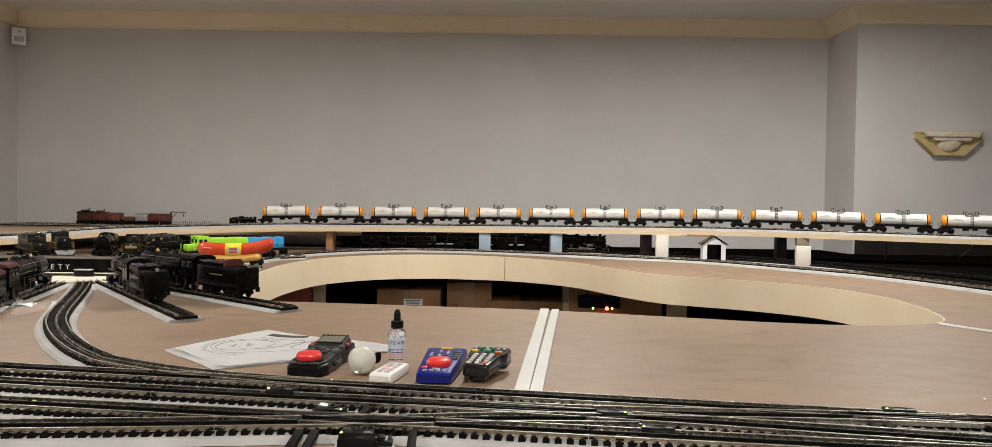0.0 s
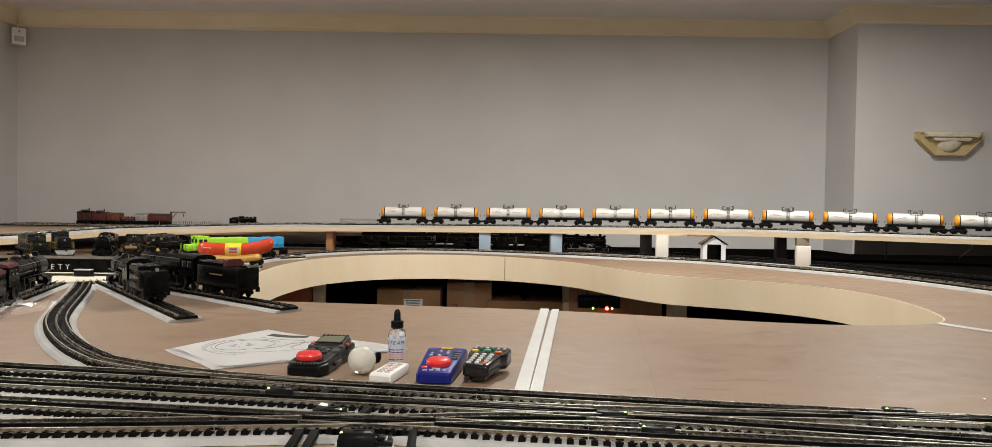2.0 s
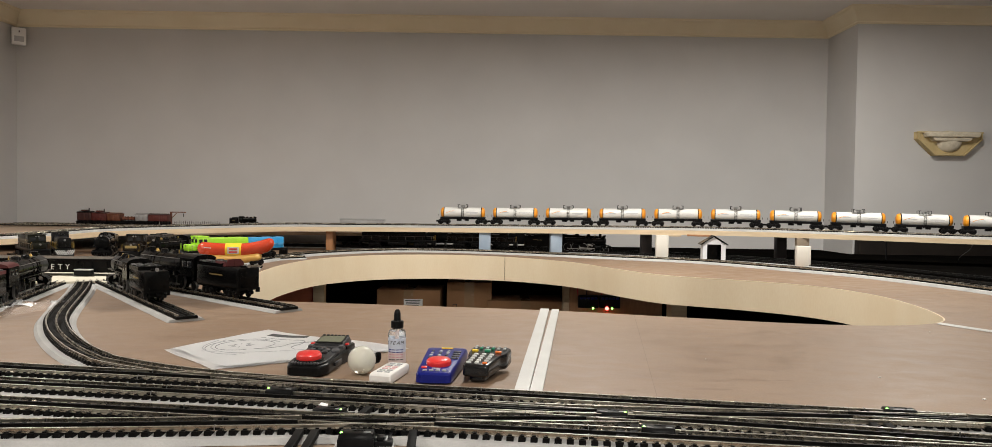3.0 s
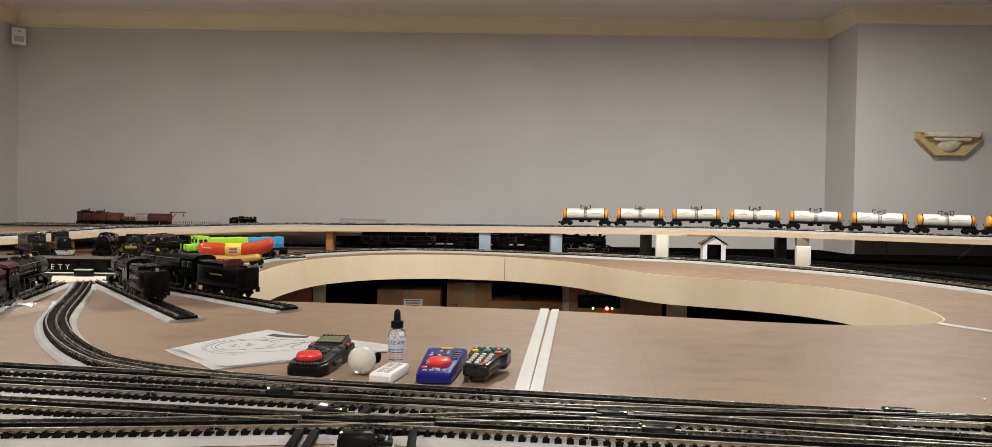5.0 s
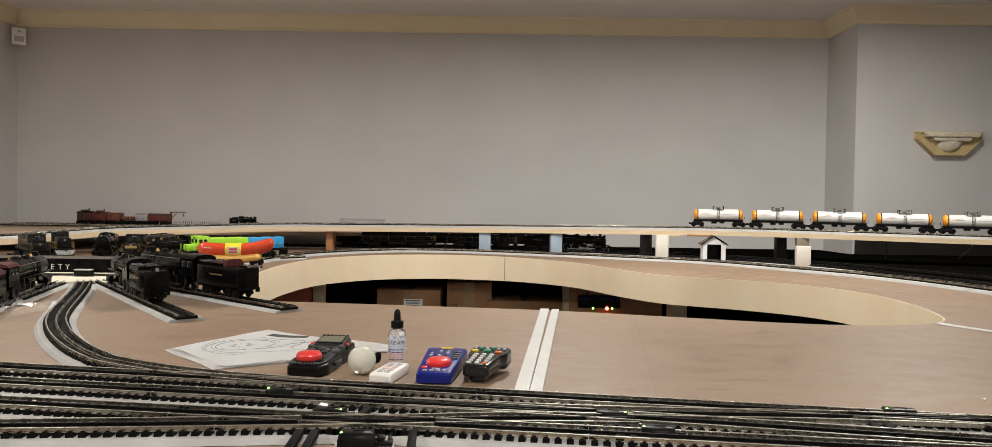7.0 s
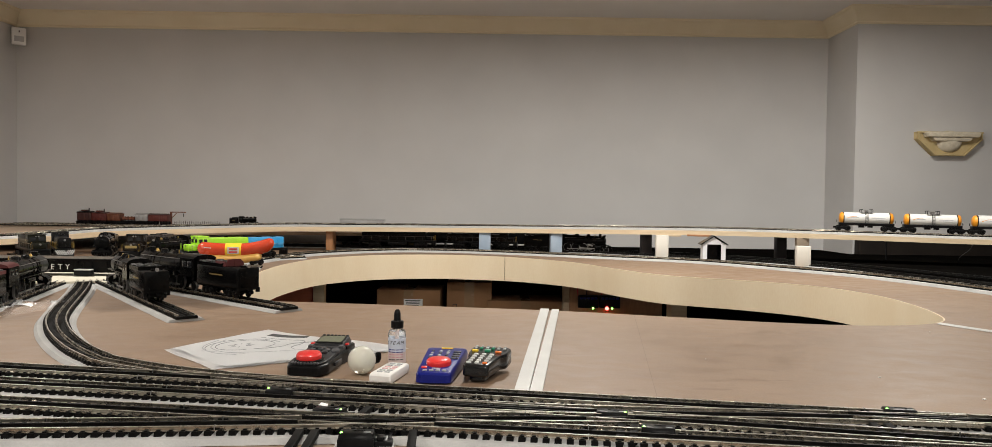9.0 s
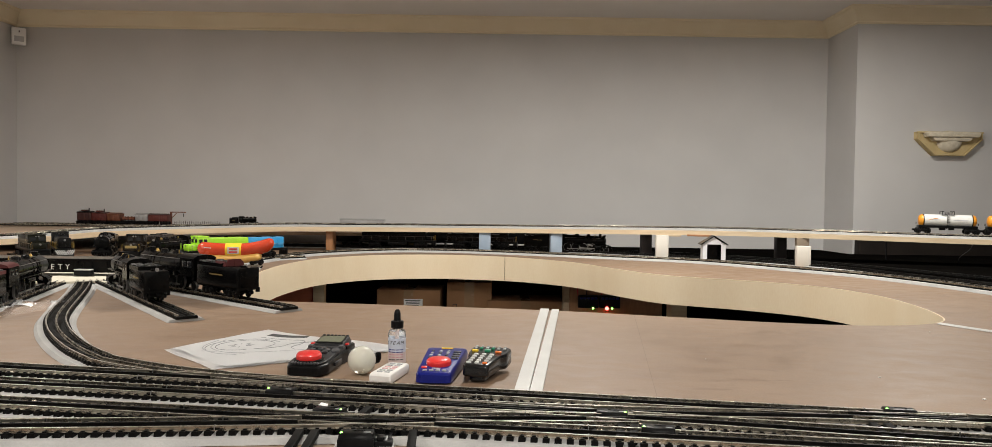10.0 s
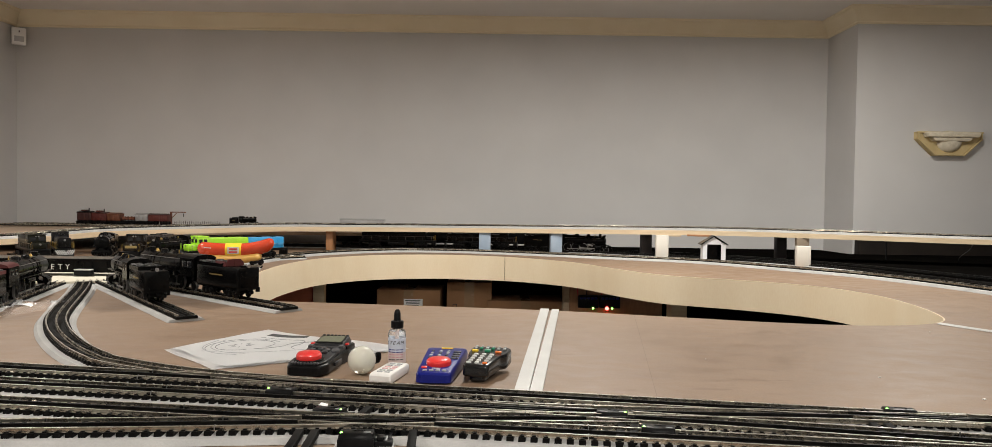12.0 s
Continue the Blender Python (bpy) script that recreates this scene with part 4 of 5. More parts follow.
def diesel(m, label, material, length=0.30, nose=None, accent=None, stripes=False, cab_at=0.82, hood_w=0.046, cab_w=0.062, top=0.094, windows=True, second=None, nose_top=None, trim=None):
    """A hood diesel; x forward, the origin on the rail under its rear end."""
    e = thing("diesel_locomotive", m, label, "model locomotive", "diesel locomotives")
    part("deck_frame", box(bmesh.new(), length, 0.064, 0.010, length / 2, 0, 0.034, bevel=0.001), BLACK, e)
    part("fuel_tank", box(bmesh.new(), length * 0.26, 0.05, 0.018, length / 2, 0, 0.020, bevel=0.004), BLACK, e)
    cx = length * cab_at
    hood = part("hood", box(bmesh.new(), cx - 0.02 - length * 0.03, hood_w, top - 0.042, (cx - 0.02 + length * 0.03) / 2, 0, 0.039 + (top - 0.042) / 2, bevel=0.004), second or material, e)
    if second:
        part("hood_front", box(bmesh.new(), (cx - 0.02) * 0.5, hood_w + 0.002, top - 0.040, (cx - 0.02) * 0.75, 0, 0.039 + (top - 0.040) / 2, bevel=0.004), material, e, "lime green forward hood")
    for i in range(10):
        for sy in (-1, 1):
            part("hood_door", box(bmesh.new(), (cx - 0.04) / 12, 0.0016, (top - 0.05) * 0.6, length * 0.06 + (cx - 0.05) * i / 10 + 0.006, sy * (hood_w / 2 + (0.0012 if second else 0.0004)), 0.062),
                 material if second and i > 4 else (second or material), hood)
    for i in range(3):
        part("roof_fan", cyl(bmesh.new(), 0.012, 0.004, length * (0.12 + 0.15 * i), 0, top - 0.001, seg=18), BLACK, hood)
    part("exhaust", box(bmesh.new(), 0.012, 0.008, 0.008, length * 0.6, 0, top + 0.001), BLACK, hood)
    cab = part("cab", box(bmesh.new(), 0.044, cab_w, top - 0.034, cx, 0, 0.039 + (top - 0.034) / 2, bevel=0.003), material, e)
    part("cab_roof", box(bmesh.new(), 0.047, cab_w + 0.002, 0.005, cx, 0, top + 0.005, bevel=0.002), accent or material, cab)
    if windows:
        for sy in (-1, 1):
            part("front_window", box(bmesh.new(), 0.0016, 0.018, 0.014, cx + 0.0225, sy * 0.014, top - 0.012, bevel=0.0006), GLASS_DARK, cab)
            for dx in (-0.009, 0.010):
                part("side_window", box(bmesh.new(), 0.014, 0.0016, 0.014, cx + dx, sy * cab_w / 2, top - 0.013, bevel=0.0006), GLASS_DARK, cab)
    nl = length - cx - 0.03
    if nl > 0.012:
        nh = (nose_top or top - 0.025) - 0.039
        snout = part("nose", box(bmesh.new(), nl, hood_w, nh, cx + 0.020 + nl / 2, 0, 0.039 + nh / 2, bevel=0.005), nose or material, e)
        part("headlamp", cyl(bmesh.new(), 0.0042, 0.003, cx + 0.020 + nl, 0, 0.039 + nh * 0.80, "x", 14), STEEL, snout, "bright headlamp")
        if nose_top:
            grille = bmesh.new()
            for i in range(7):
                box(grille, 0.0014, hood_w * 0.62, 0.0016, cx + 0.0205 + nl, 0, 0.044 + 0.0034 * i)
            part("grille", grille, MIDRAIL, snout, "fine radiator grille")
            for i in range(8):
                part("hood_door", box(bmesh.new(), nl / 10, 0.0014, nh * 0.7, cx + 0.026 + nl * i / 8.4, -hood_w / 2 - 0.0004, 0.039 + nh * 0.45, bevel=0.0004), material, snout)
    if trim:
        for z in (0.052, 0.066, 0.070):
            for sy in (-1, 1):
                part("trim_stripe", box(bmesh.new(), cx - 0.04, 0.0012, 0.0015, cx / 2, sy * (hood_w / 2 + 0.0014), z), trim, hood, "thin gold stripe")
        part("trim_stripe", box(bmesh.new(), 0.0014, hood_w * 0.7, 0.010, cx + 0.021 + max(nl, 0), 0, 0.056, bevel=0.0004), trim, hood, "gold nose band")
    for sy in (-1, 1):
        part("grab_iron", hoop(bmesh.new(), [(0.010, -0.0007), (0.0114, -0.0007), (0.0114, 0.0007), (0.010, 0.0007)], 14, pose(length - 0.006, sy * 0.0305, 0.052, 0, 90, 0) @ Matrix.Diagonal((1.5, 0.25, 1, 1))),
             BRASS if stripes or not second else material, e)
        part("step_well", box(bmesh.new(), 0.014, 0.004, 0.020, length - 0.014, sy * 0.030, 0.022, bevel=0.0008), BLACK, e)
    if stripes:
        for i in range(9):
            part("stripe", box(bmesh.new(), 0.0016, 0.0040, 0.022, length + 0.001, -0.028 + 0.007 * i, 0.024, rx=30 if i < 5 else -30), WHITE_STRIP, e, "white safety stripe")
    part("pilot_plate", box(bmesh.new(), 0.004, 0.062, 0.026, length - 0.002, 0, 0.022), BLACK, e)
    part("pilot_plate", box(bmesh.new(), 0.004, 0.062, 0.026, 0.002, 0, 0.022), BLACK, e)
    for sy in (-1, 1):
        part("number_light", cyl(bmesh.new(), 0.0030, 0.003, cx + 0.023, sy * 0.0045, top - 0.001, "x", 10), STEEL, cab)
        h = cyl(bmesh.new(), 0.0008, length * 0.92, length * 0.5, sy * 0.0305, 0.060, "x", 6)
        for i in range(9):
            cyl(h, 0.0008, 0.022, length * (0.05 + 0.1125 * i), sy * 0.0305, 0.049, seg=6)
        part("handrail", h, BRASS if stripes else STEEL, e)
    for x in (0.2, 0.8):
        truck(e, length * x, 0, 1.35)
    return e


def heading(px, py, qx, qy, z=TABLE + RAIL_TOP):
    """On the rails at px, py and facing qx, qy."""
    return pose(px, py, z, 0, 0, math.degrees(math.atan2(qy - py, qx - px)))


def along(px, py, far_end):
    d = (Vector((px, py, TABLE)) - TURN).normalized() * far_end + TURN
    return heading(d.x, d.y, TURN.x, TURN.y)


steam_engine(along(-0.640, 1.520, 0.925) @ Matrix.Scale(0.94, 4), "black steam locomotive with square tender, backed on a stub track", 0.27, 0.17, 0.025, 3)
steam_engine(along(-0.470, 1.672, 1.0), "large black steam locomotive with dark red coal boards", 0.355, 0.205, 0.028, 4, boards=CABRED, sand=0)
steam_engine(along(-1.119, 1.640, 1.02) @ Matrix.Scale(0.93, 4), "black steam locomotive with dark red cab roof and grey smokebox", 0.375, 0.20, 0.029, 4, CABRED)
OLIVE = mat("olive_black", (0.007, 0.0075, 0.0045), (0.012, 0.0125, 0.0075), 40, 0.35, spec=0.15)
BROWNBLACK = mat("brown_black", (0.009, 0.0065, 0.0045), (0.016, 0.011, 0.0075), 40, 0.28, spec=0.16)
LIME = mat("lime_paint", (0.36, 0.72, 0.03), (0.42, 0.78, 0.05), 30, 0.35)
SKY_BLUE = mat("blue_paint", (0.03, 0.30, 0.62), (0.05, 0.36, 0.70), 30, 0.35)


def back_stub(px, py, far_end, near=0.31):
    radial(px, py, near, far_end, label="straight three-rail stub track behind the turntable")


for px, py, end in ((-1.768, 2.85, 1.1), (-1.715, 2.92, 1.1), (-1.563, 2.90, 1.1), (-1.397, 2.80, 1.15), (-1.32, 2.80, 1.15)):
    back_stub(px, py, end)


def parked(px, py, q):
    """Rear q metres farther from the turntable than px, py, nose to the turntable."""
    d = (Vector((px, py, TABLE)) - TURN)
    return along(px, py, d.length + q)


diesel(parked(-1.768, 2.85, 0.30), "dark olive road-switcher diesel with brass handrails", OLIVE, 0.30, stripes=False, top=0.088, cab_at=0.72)
diesel(parked(-1.715, 2.92, 0.28), "black diesel switcher with white-striped front", BLACK, 0.28, stripes=True, cab_at=0.22, top=0.090, nose_top=0.081)
steam_engine(parked(-1.563, 2.90, 0.50), "black steam locomotive facing the turntable", 0.30, 0.18, 0.029, 4, sand=0, high=0.064)
diesel(parked(-1.397, 2.80, 0.42), "dark brown-black streamlined diesel with gold trim", BROWNBLACK, 0.42, hood_w=0.062, cab_at=0.84, top=0.096, accent=ENGINE, trim=GOLD)
steam_engine(parked(-1.32, 2.80, 0.46), "black steam locomotive parked behind the turntable", 0.28, 0.17, 0.024, 4, sand=0, high=0.060)
track([Vector((-1.23 + 0.028 * i, 2.88 + 0.0315 * i, TABLE)) for i in range(14)], False, "short three-rail stub track beside the cut-out", group="turntable stubs")
diesel(heading(-0.93, 3.218, -1.23, 2.88), "lime green and sky blue road diesel", LIME, 0.45, nose=LIME, second=SKY_BLUE, top=0.090, cab_at=0.85)
# dark coaches and engines on the lower lines under the deck
for x in (-0.72, -0.29, 0.14):
    freight_car(x, 4.205, TABLE + RAIL_TOP, 0.415, 0.090, ENGINE, "long black passenger coach below the raised deck", kind="coach", rz=-1.5)
diesel(heading(-0.75, 4.06, 0.05, 4.03), "black diesel below the raised deck", BLACK, 0.42, windows=False, top=0.085)
diesel(heading(-0.28, 4.06, 0.35, 4.0), "black diesel below the raised deck", BROWNBLACK, 0.40, windows=False, top=0.080)
steam_engine(heading(0.155, 4.005, 0.60, 3.87), "black steam locomotive below the raised deck", 0.30, 0.16, 0.025, 4, sand=0, high=0.058)
steam_engine(pose(-1.620, 4.46, YARD + RAIL_TOP) @ Matrix.Scale(0.62, 4), "small black steam locomotive on the yard track", 0.19, 0.09, 0.024, 3, sand=0, high=0.060)

# hot-dog car: a sausage in a bun on rail wheels
SAUSAGE = mat("sausage_red", (0.52, 0.045, 0.015), (0.60, 0.065, 0.02), 20, 0.25, coat=0.4)
BUN = mat("bun_yellow", (0.62, 0.36, 0.09), (0.70, 0.42, 0.12), 20, 0.4)
PANE_GREY = mat("pale_pane", (0.45, 0.40, 0.38), (0.60, 0.52, 0.48), 60, 0.12)
YELLOW = mat("band_yellow", (0.85, 0.58, 0.03), None, rough=0.35)
RED_BAR = mat("red_bar", (0.60, 0.03, 0.04), None, rough=0.4)
dog = thing("hot_dog_car", heading(-0.968, 2.735, -1.22, 2.68) @ Matrix.Scale(0.92, 4), "red hot-dog shaped rail car in a yellow bun", "novelty railcar")


def bent_tube(bm, x0, x1, rad, rise, base, seg=20, n=28, sy=1.0, round_ends=True):
    rings = []
    for i in range(n + 1):
        t = i / n
        x = x0 + (x1 - x0) * (0.5 - 0.5 * math.cos(math.pi * t))
        u = (x - (x0 + x1) / 2) / ((x1 - x0) / 2)
        e = abs(u) * (x1 - x0) / 2 - ((x1 - x0) / 2 - rad)
        r = rad * math.sqrt(max(0.0004, 1 - (e / rad) ** 2)) if e > 0 and round_ends else rad
        z = base + rise * (0.6 * u * u if u > 0 else 2.0 * u * u)
        rings.append([bm.verts.new((x, r * sy * math.cos(a), z + r * math.sin(a))) for a in [math.tau * k / seg for k in range(seg)]])
    for a, b in zip(rings, rings[1:]):
        for k in range(seg):
            bm.faces.new((a[k], a[(k + 1) % seg], b[(k + 1) % seg], b[k]))
    bm.faces.new(rings[0][::-1]), bm.faces.new(rings[-1])
    return bm


part("sausage", bent_tube(bmesh.new(), -0.148, 0.148, 0.0285, 0.016, 0.058), SAUSAGE, dog)
part("bun", bent_tube(bmesh.new(), -0.100, 0.124, 0.0195, 0.004, 0.0265, sy=1.7), BUN, dog, "yellow bun-shaped lower body")
band = bmesh.new()
bent_tube(band, -0.022, 0.040, 0.0292, 0.0006, 0.0583, round_ends=False)
part("band", band, YELLOW, dog, "yellow wrapping band")
for sy in (-1, 1):
    sign = part("sign", box(bmesh.new(), 0.044, 0.0016, 0.028, 0.008, sy * 0.0292, 0.060, bevel=0.0006), WHITE_STRIP, dog, "white badge")
    for z in (0.066, 0.054):
        part("bar", box(bmesh.new(), 0.032, 0.0010, 0.006, 0.008, sy * 0.0304, z), RED_BAR, sign, "red lettering bar")
    part("side_window", box(bmesh.new(), 0.030, 0.006, 0.010, 0.105, sy * 0.0245, 0.068, ry=-5, bevel=0.002), PANE_GREY, dog)
part("windshield", box(bmesh.new(), 0.016, 0.034, 0.010, 0.128, 0, 0.078, ry=35, bevel=0.003), PANE_GREY, dog)
part("tail_lamp", ball(bmesh.new(), 0.004, -0.105, 0, 0.096), SAUSAGE, dog)
for x in (-0.08, 0.08):
    truck(dog, x, 0, 1.0)
track([Vector((-1.14 + 0.0200 * i, 2.6975 + 0.00437 * i, TABLE)) for i in range(14)], False, "short three-rail stub track beside the cut-out", group="turntable stubs")

# turntable
CREAM = mat("cream_board", (0.66, 0.62, 0.50), (0.72, 0.68, 0.57), 12, 0.55)
tt = thing("turntable", pose(TURN.x, TURN.y, TABLE, 0, 0, 2), "black plate-girder turntable bridge in a cream pit", "model turntable")
part("pit_floor", cyl(bmesh.new(), 0.30, 0.0025, 0, 0, 0.0018, seg=72), CREAM, tt, "cream painted pit floor")
part("pit_ring", hoop(bmesh.new(), [(0.305, 0.0005), (0.318, 0.0005), (0.318, 0.012), (0.305, 0.012)], 72), CREAM, tt)
for y in (-0.034, 0.034):
    g = box(bmesh.new(), 0.58, 0.004, 0.036, 0, y, 0.034)
    prism(g, [(-0.29, y - 0.006), (0.29, y - 0.006), (0.29, y + 0.006), (-0.29, y + 0.006)], 0.050, 0.053)
    prism(g, [(-0.29, y - 0.006), (0.29, y - 0.006), (0.29, y + 0.006), (-0.29, y + 0.006)], 0.014, 0.017)
    girder = part("girder", g, ENGINE, tt)
    for i in range(13):
        part("stiffener", box(bmesh.new(), 0.003, 0.011, 0.034, -0.282 + 0.047 * i, y, 0.034), ENGINE, girder)
part("bridge_deck", box(bmesh.new(), 0.60, 0.078, 0.004, 0, 0, 0.0555), ENGINE, tt)
for y in (-0.0168, 0, 0.0168):
    part("bridge_rail", box(bmesh.new(), 0.60, 0.0024, 0.006, 0, y, 0.0605), RAIL, tt)
part("motor_box", box(bmesh.new(), 0.054, 0.022, 0.018, 0.028, -0.052, 0.014, bevel=0.002), BLACK, tt)
part("motor_lid", box(bmesh.new(), 0.054, 0.020, 0.003, 0.028, -0.053, 0.0245), WHITE_STRIP, tt, "white lid")


def words(text, size, m, material, parent, name="lettering", depth=0.0004, shear=0.0):
    cu = bpy.data.curves.new(name, "FONT")
    cu.body, cu.size, cu.extrude, cu.shear = text, size, depth, shear
    tmp = bpy.data.objects.new(name, cu)
    scene.collection.objects.link(tmp)
    me = bpy.data.meshes.new_from_object(tmp.evaluated_get(bpy.context.evaluated_depsgraph_get()))
    bpy.data.objects.remove(tmp)
    me.materials.clear()
    me.materials.append(material)
    ob = new(name, me)
    ob.parent = parent
    ob.matrix_basis = m
    return ob


for i, ch in enumerate("ETY"):
    words(ch, 0.025, pose(-0.085 + 0.0235 * i, -0.0402, 0.0235, 90, 0, 0), WHITE_STRIP, tt)
for x, y in ((-1.262, 2.115), (-1.135, 2.135)):
    solid("pit_block", box(bmesh.new(), 0.030, 0.026, 0.014, x, y, TABLE + 0.0075, 35, bevel=0.004), CREAM, "small cream block at the turntable rim", "block")

# ---------------------------------------------------------------- things on the table
BLUE = mat("remote_blue", (0.006, 0.011, 0.15), (0.008, 0.016, 0.20), 30, 0.30, spec=0.25)
KNOB = mat("knob_red", (0.70, 0.025, 0.025), (0.76, 0.035, 0.03), 30, 0.3, coat=0.3)
KEY_GREY = mat("key_grey", (0.38, 0.40, 0.40), None, rough=0.45)
KEY_PALE = mat("key_pale", (0.58, 0.59, 0.58), None, rough=0.4)
KEY_DARK = mat("key_dark", (0.03, 0.03, 0.032), None, rough=0.5)
KEY_GREEN = mat("key_green", (0.02, 0.28, 0.14), None, rough=0.45)
KEY_ORANGE = mat("key_orange", (0.75, 0.16, 0.02), None, rough=0.45)
LCD = mat("lcd", (0.16, 0.17, 0.12), (0.19, 0.20, 0.15), 20, 0.2)
WHITE_PLASTIC = mat("white_plastic", (0.74, 0.73, 0.71), (0.78, 0.77, 0.75), 20, 0.35)
INK = mat("ink", (0.03, 0.03, 0.035), None, rough=0.7)


def slab(bm, outline, z0, z1, shrink=0.94, rise=None):
    """A moulded body: an outline from near to far, its upper rim drawn in, the top tilted by rise(y)."""
    cx = sum(p[0] for p in outline) / len(outline)
    cy = sum(p[1] for p in outline) / len(outline)
    rows = []
    for k, f in ((0.0, 0.95), (0.14, 1.0), (0.80, 1.0), (0.95, (1 + shrink) / 2), (1.0, shrink)):
        rows.append([bm.verts.new((cx + (x - cx) * f, cy + (y - cy) * f, z0 + (z1 - z0 + (rise(y) if rise else 0)) * k)) for x, y in outline])
    n = len(outline)
    for p, q in zip(rows, rows[1:]):
        for i in range(n):
            bm.faces.new((p[i], p[(i + 1) % n], q[(i + 1) % n], q[i]))
    bm.faces.new(rows[0][::-1]), bm.faces.new(rows[-1])
    return bm


def rounded(pts, r=0.006, n=4):
    out = []
    for i, p in enumerate(pts):
        p, a, b = Vector(p), Vector(pts[i - 1]), Vector(pts[(i + 1) % len(pts)])
        u, v = (a - p).normalized() * r, (b - p).normalized() * r
        for k in range(n + 1):
            t = k / n
            out.append(tuple(p + u * (1 - t) ** 2 + v * t * t))
    return out


def key(parent, x, y, z, w, l, material, h=0.003, tilt=0, name="key"):
    return part(name, box(bmesh.new(), w, l, h, x, y, z, rx=tilt, bevel=min(w, l, h) * 0.3), material, parent)


# blue remote with a red dial
blue = thing("blue_remote", pose(-0.0845, 1.012, TABLE + 0.001, 0, 0, -4), "dark blue handheld remote with large red dial", "remote control", "remotes")
tilt = lambda y: 0.06 * y
part("body", slab(bmesh.new(), rounded([(-0.0245, 0), (0.0245, 0), (0.034, 0.142), (-0.030, 0.142)], 0.008), 0, 0.016, 0.93, tilt), BLUE, blue)
part("dial", turned(bmesh.new(), [(0.0175, 0), (0.0185, 0.003), (0.0178, 0.0065), (0.0150, 0.009), (0.008, 0.0100), (0.0005, 0.0102)], 28, pose(0.0015, 0.046, 0.0180, 3.4, 0, 0)), KNOB, blue, "large glossy red dial")
key(blue, -0.0165, 0.0265, 0.0178, 0.008, 0.007, KNOB, tilt=5.7)
for i in range(4):
    key(blue, -0.0135 + 0.0092 * i, 0.0120, 0.0172, 0.0060, 0.0040, KEY_GREY, h=0.002, tilt=3.4)
for r in range(4):
    for i in range(3):
        key(blue, -0.0175 + 0.0120 * i, 0.082 + 0.0120 * r, 0.0209 + 0.00072 * r, 0.0050, 0.0055, KEY_GREY if (r + i) % 3 else KEY_DARK, h=0.002, tilt=3.4)
    key(blue, 0.0205, 0.076 + 0.0125 * r, 0.0206 + 0.00075 * r, 0.0120, 0.0060, KEY_DARK, h=0.003, tilt=3.4)
part("badge", box(bmesh.new(), 0.018, 0.005, 0.001, 0.002, 0.134, 0.0246, rx=3.4), YELLOW, blue, "yellow badge")
part("print", box(bmesh.new(), 0.012, 0.0022, 0.0008, 0.001, 0.0225, 0.0178, rx=3.4), WHITE_PLASTIC, blue, "white print bar")

# black remote with a stepped grip
grip = thing("black_remote", pose(-0.0265, 1.022, TABLE + 0.001, 0, 0, -12), "glossy black remote with grey and coloured keys", "remote control", "remotes")
GLOSS = mat("gloss_black", (0.006, 0.006, 0.007), (0.010, 0.010, 0.011), 30, 0.22, spec=0.45)
part("foot", slab(bmesh.new(), rounded([(-0.010, 0.008), (0.011, 0.008), (0.017, 0.070), (-0.015, 0.070)], 0.007), 0, 0.011), GLOSS, grip)
part("body", slab(bmesh.new(), rounded([(-0.0185, 0), (0.0185, 0), (0.0250, 0.055), (0.0330, 0.066), (0.0330, 0.104), (-0.0270, 0.104), (-0.0270, 0.066), (-0.0210, 0.055)], 0.006), 0.0085, 0.026, 0.93, lambda y: 0.06 * y),
     GLOSS, grip)
for r in range(5):
    for i in range(3):
        key(grip, -0.0115 + 0.0115 * i, 0.010 + 0.0115 * r, 0.0272 + 0.00065 * r, 0.0066, 0.0042, KEY_ORANGE if (r, i) == (0, 2) else KEY_PALE, tilt=3.4)
for x, m, y in ((-0.017, YELLOW, 0.072), (0.001, KEY_GREEN, 0.076), (0.019, KEY_ORANGE, 0.068)):
    key(grip, x, y, 0.0318, 0.0092, 0.0050, m, tilt=3.4)
for i in range(6):
    key(grip, -0.020 + 0.0088 * i, 0.089, 0.0325, 0.0046, 0.0034, KEY_GREEN if i in (1, 3) else KEY_GREY, tilt=3.4)
    key(grip, -0.020 + 0.0088 * i, 0.098, 0.0330, 0.0042, 0.0028, KEY_GREY, tilt=3.4)

# black remote with a screen and a red thumb wheel
dcs = thing("screen_remote", pose(-0.2730, 1.046, TABLE + 0.001, 0, 0, -5), "black handheld remote with grey screen and red wheel", "remote control", "remotes")
CASE_GREY = mat("charcoal_plastic", (0.014, 0.014, 0.016), (0.024, 0.024, 0.027), 60, 0.42, spec=0.3, bump=0.03)
SOFT_KEY = mat("rubber_key", (0.045, 0.045, 0.050), (0.060, 0.060, 0.065), 60, 0.55)
HANDSET = [(-0.024, 0), (0.024, 0), (0.031, 0.020), (0.0305, 0.085), (0.034, 0.112), (0.032, 0.146), (0.022, 0.158), (-0.022, 0.158), (-0.032, 0.146), (-0.034, 0.112), (-0.0305, 0.085), (-0.031, 0.020)]
part("body", slab(bmesh.new(), rounded(HANDSET, 0.005), 0, 0.0155, 0.95, lambda y: 0.03 * y), BLACK, dcs)
plate = part("face_plate", slab(bmesh.new(), rounded([(x * 0.86, 0.006 + y * 0.90) for x, y in HANDSET], 0.005), 0.0150, 0.0180, 0.95, lambda y: 0.055 * y), CASE_GREY, dcs, "charcoal grey keypad plate")
part("wheel_well", hoop(bmesh.new(), [(0.0188, 0), (0.0225, 0), (0.0215, 0.0042), (0.0192, 0.0046)], 28, pose(-0.001, 0.027, 0.0175, 3, 0, 0)), BLACK, dcs)
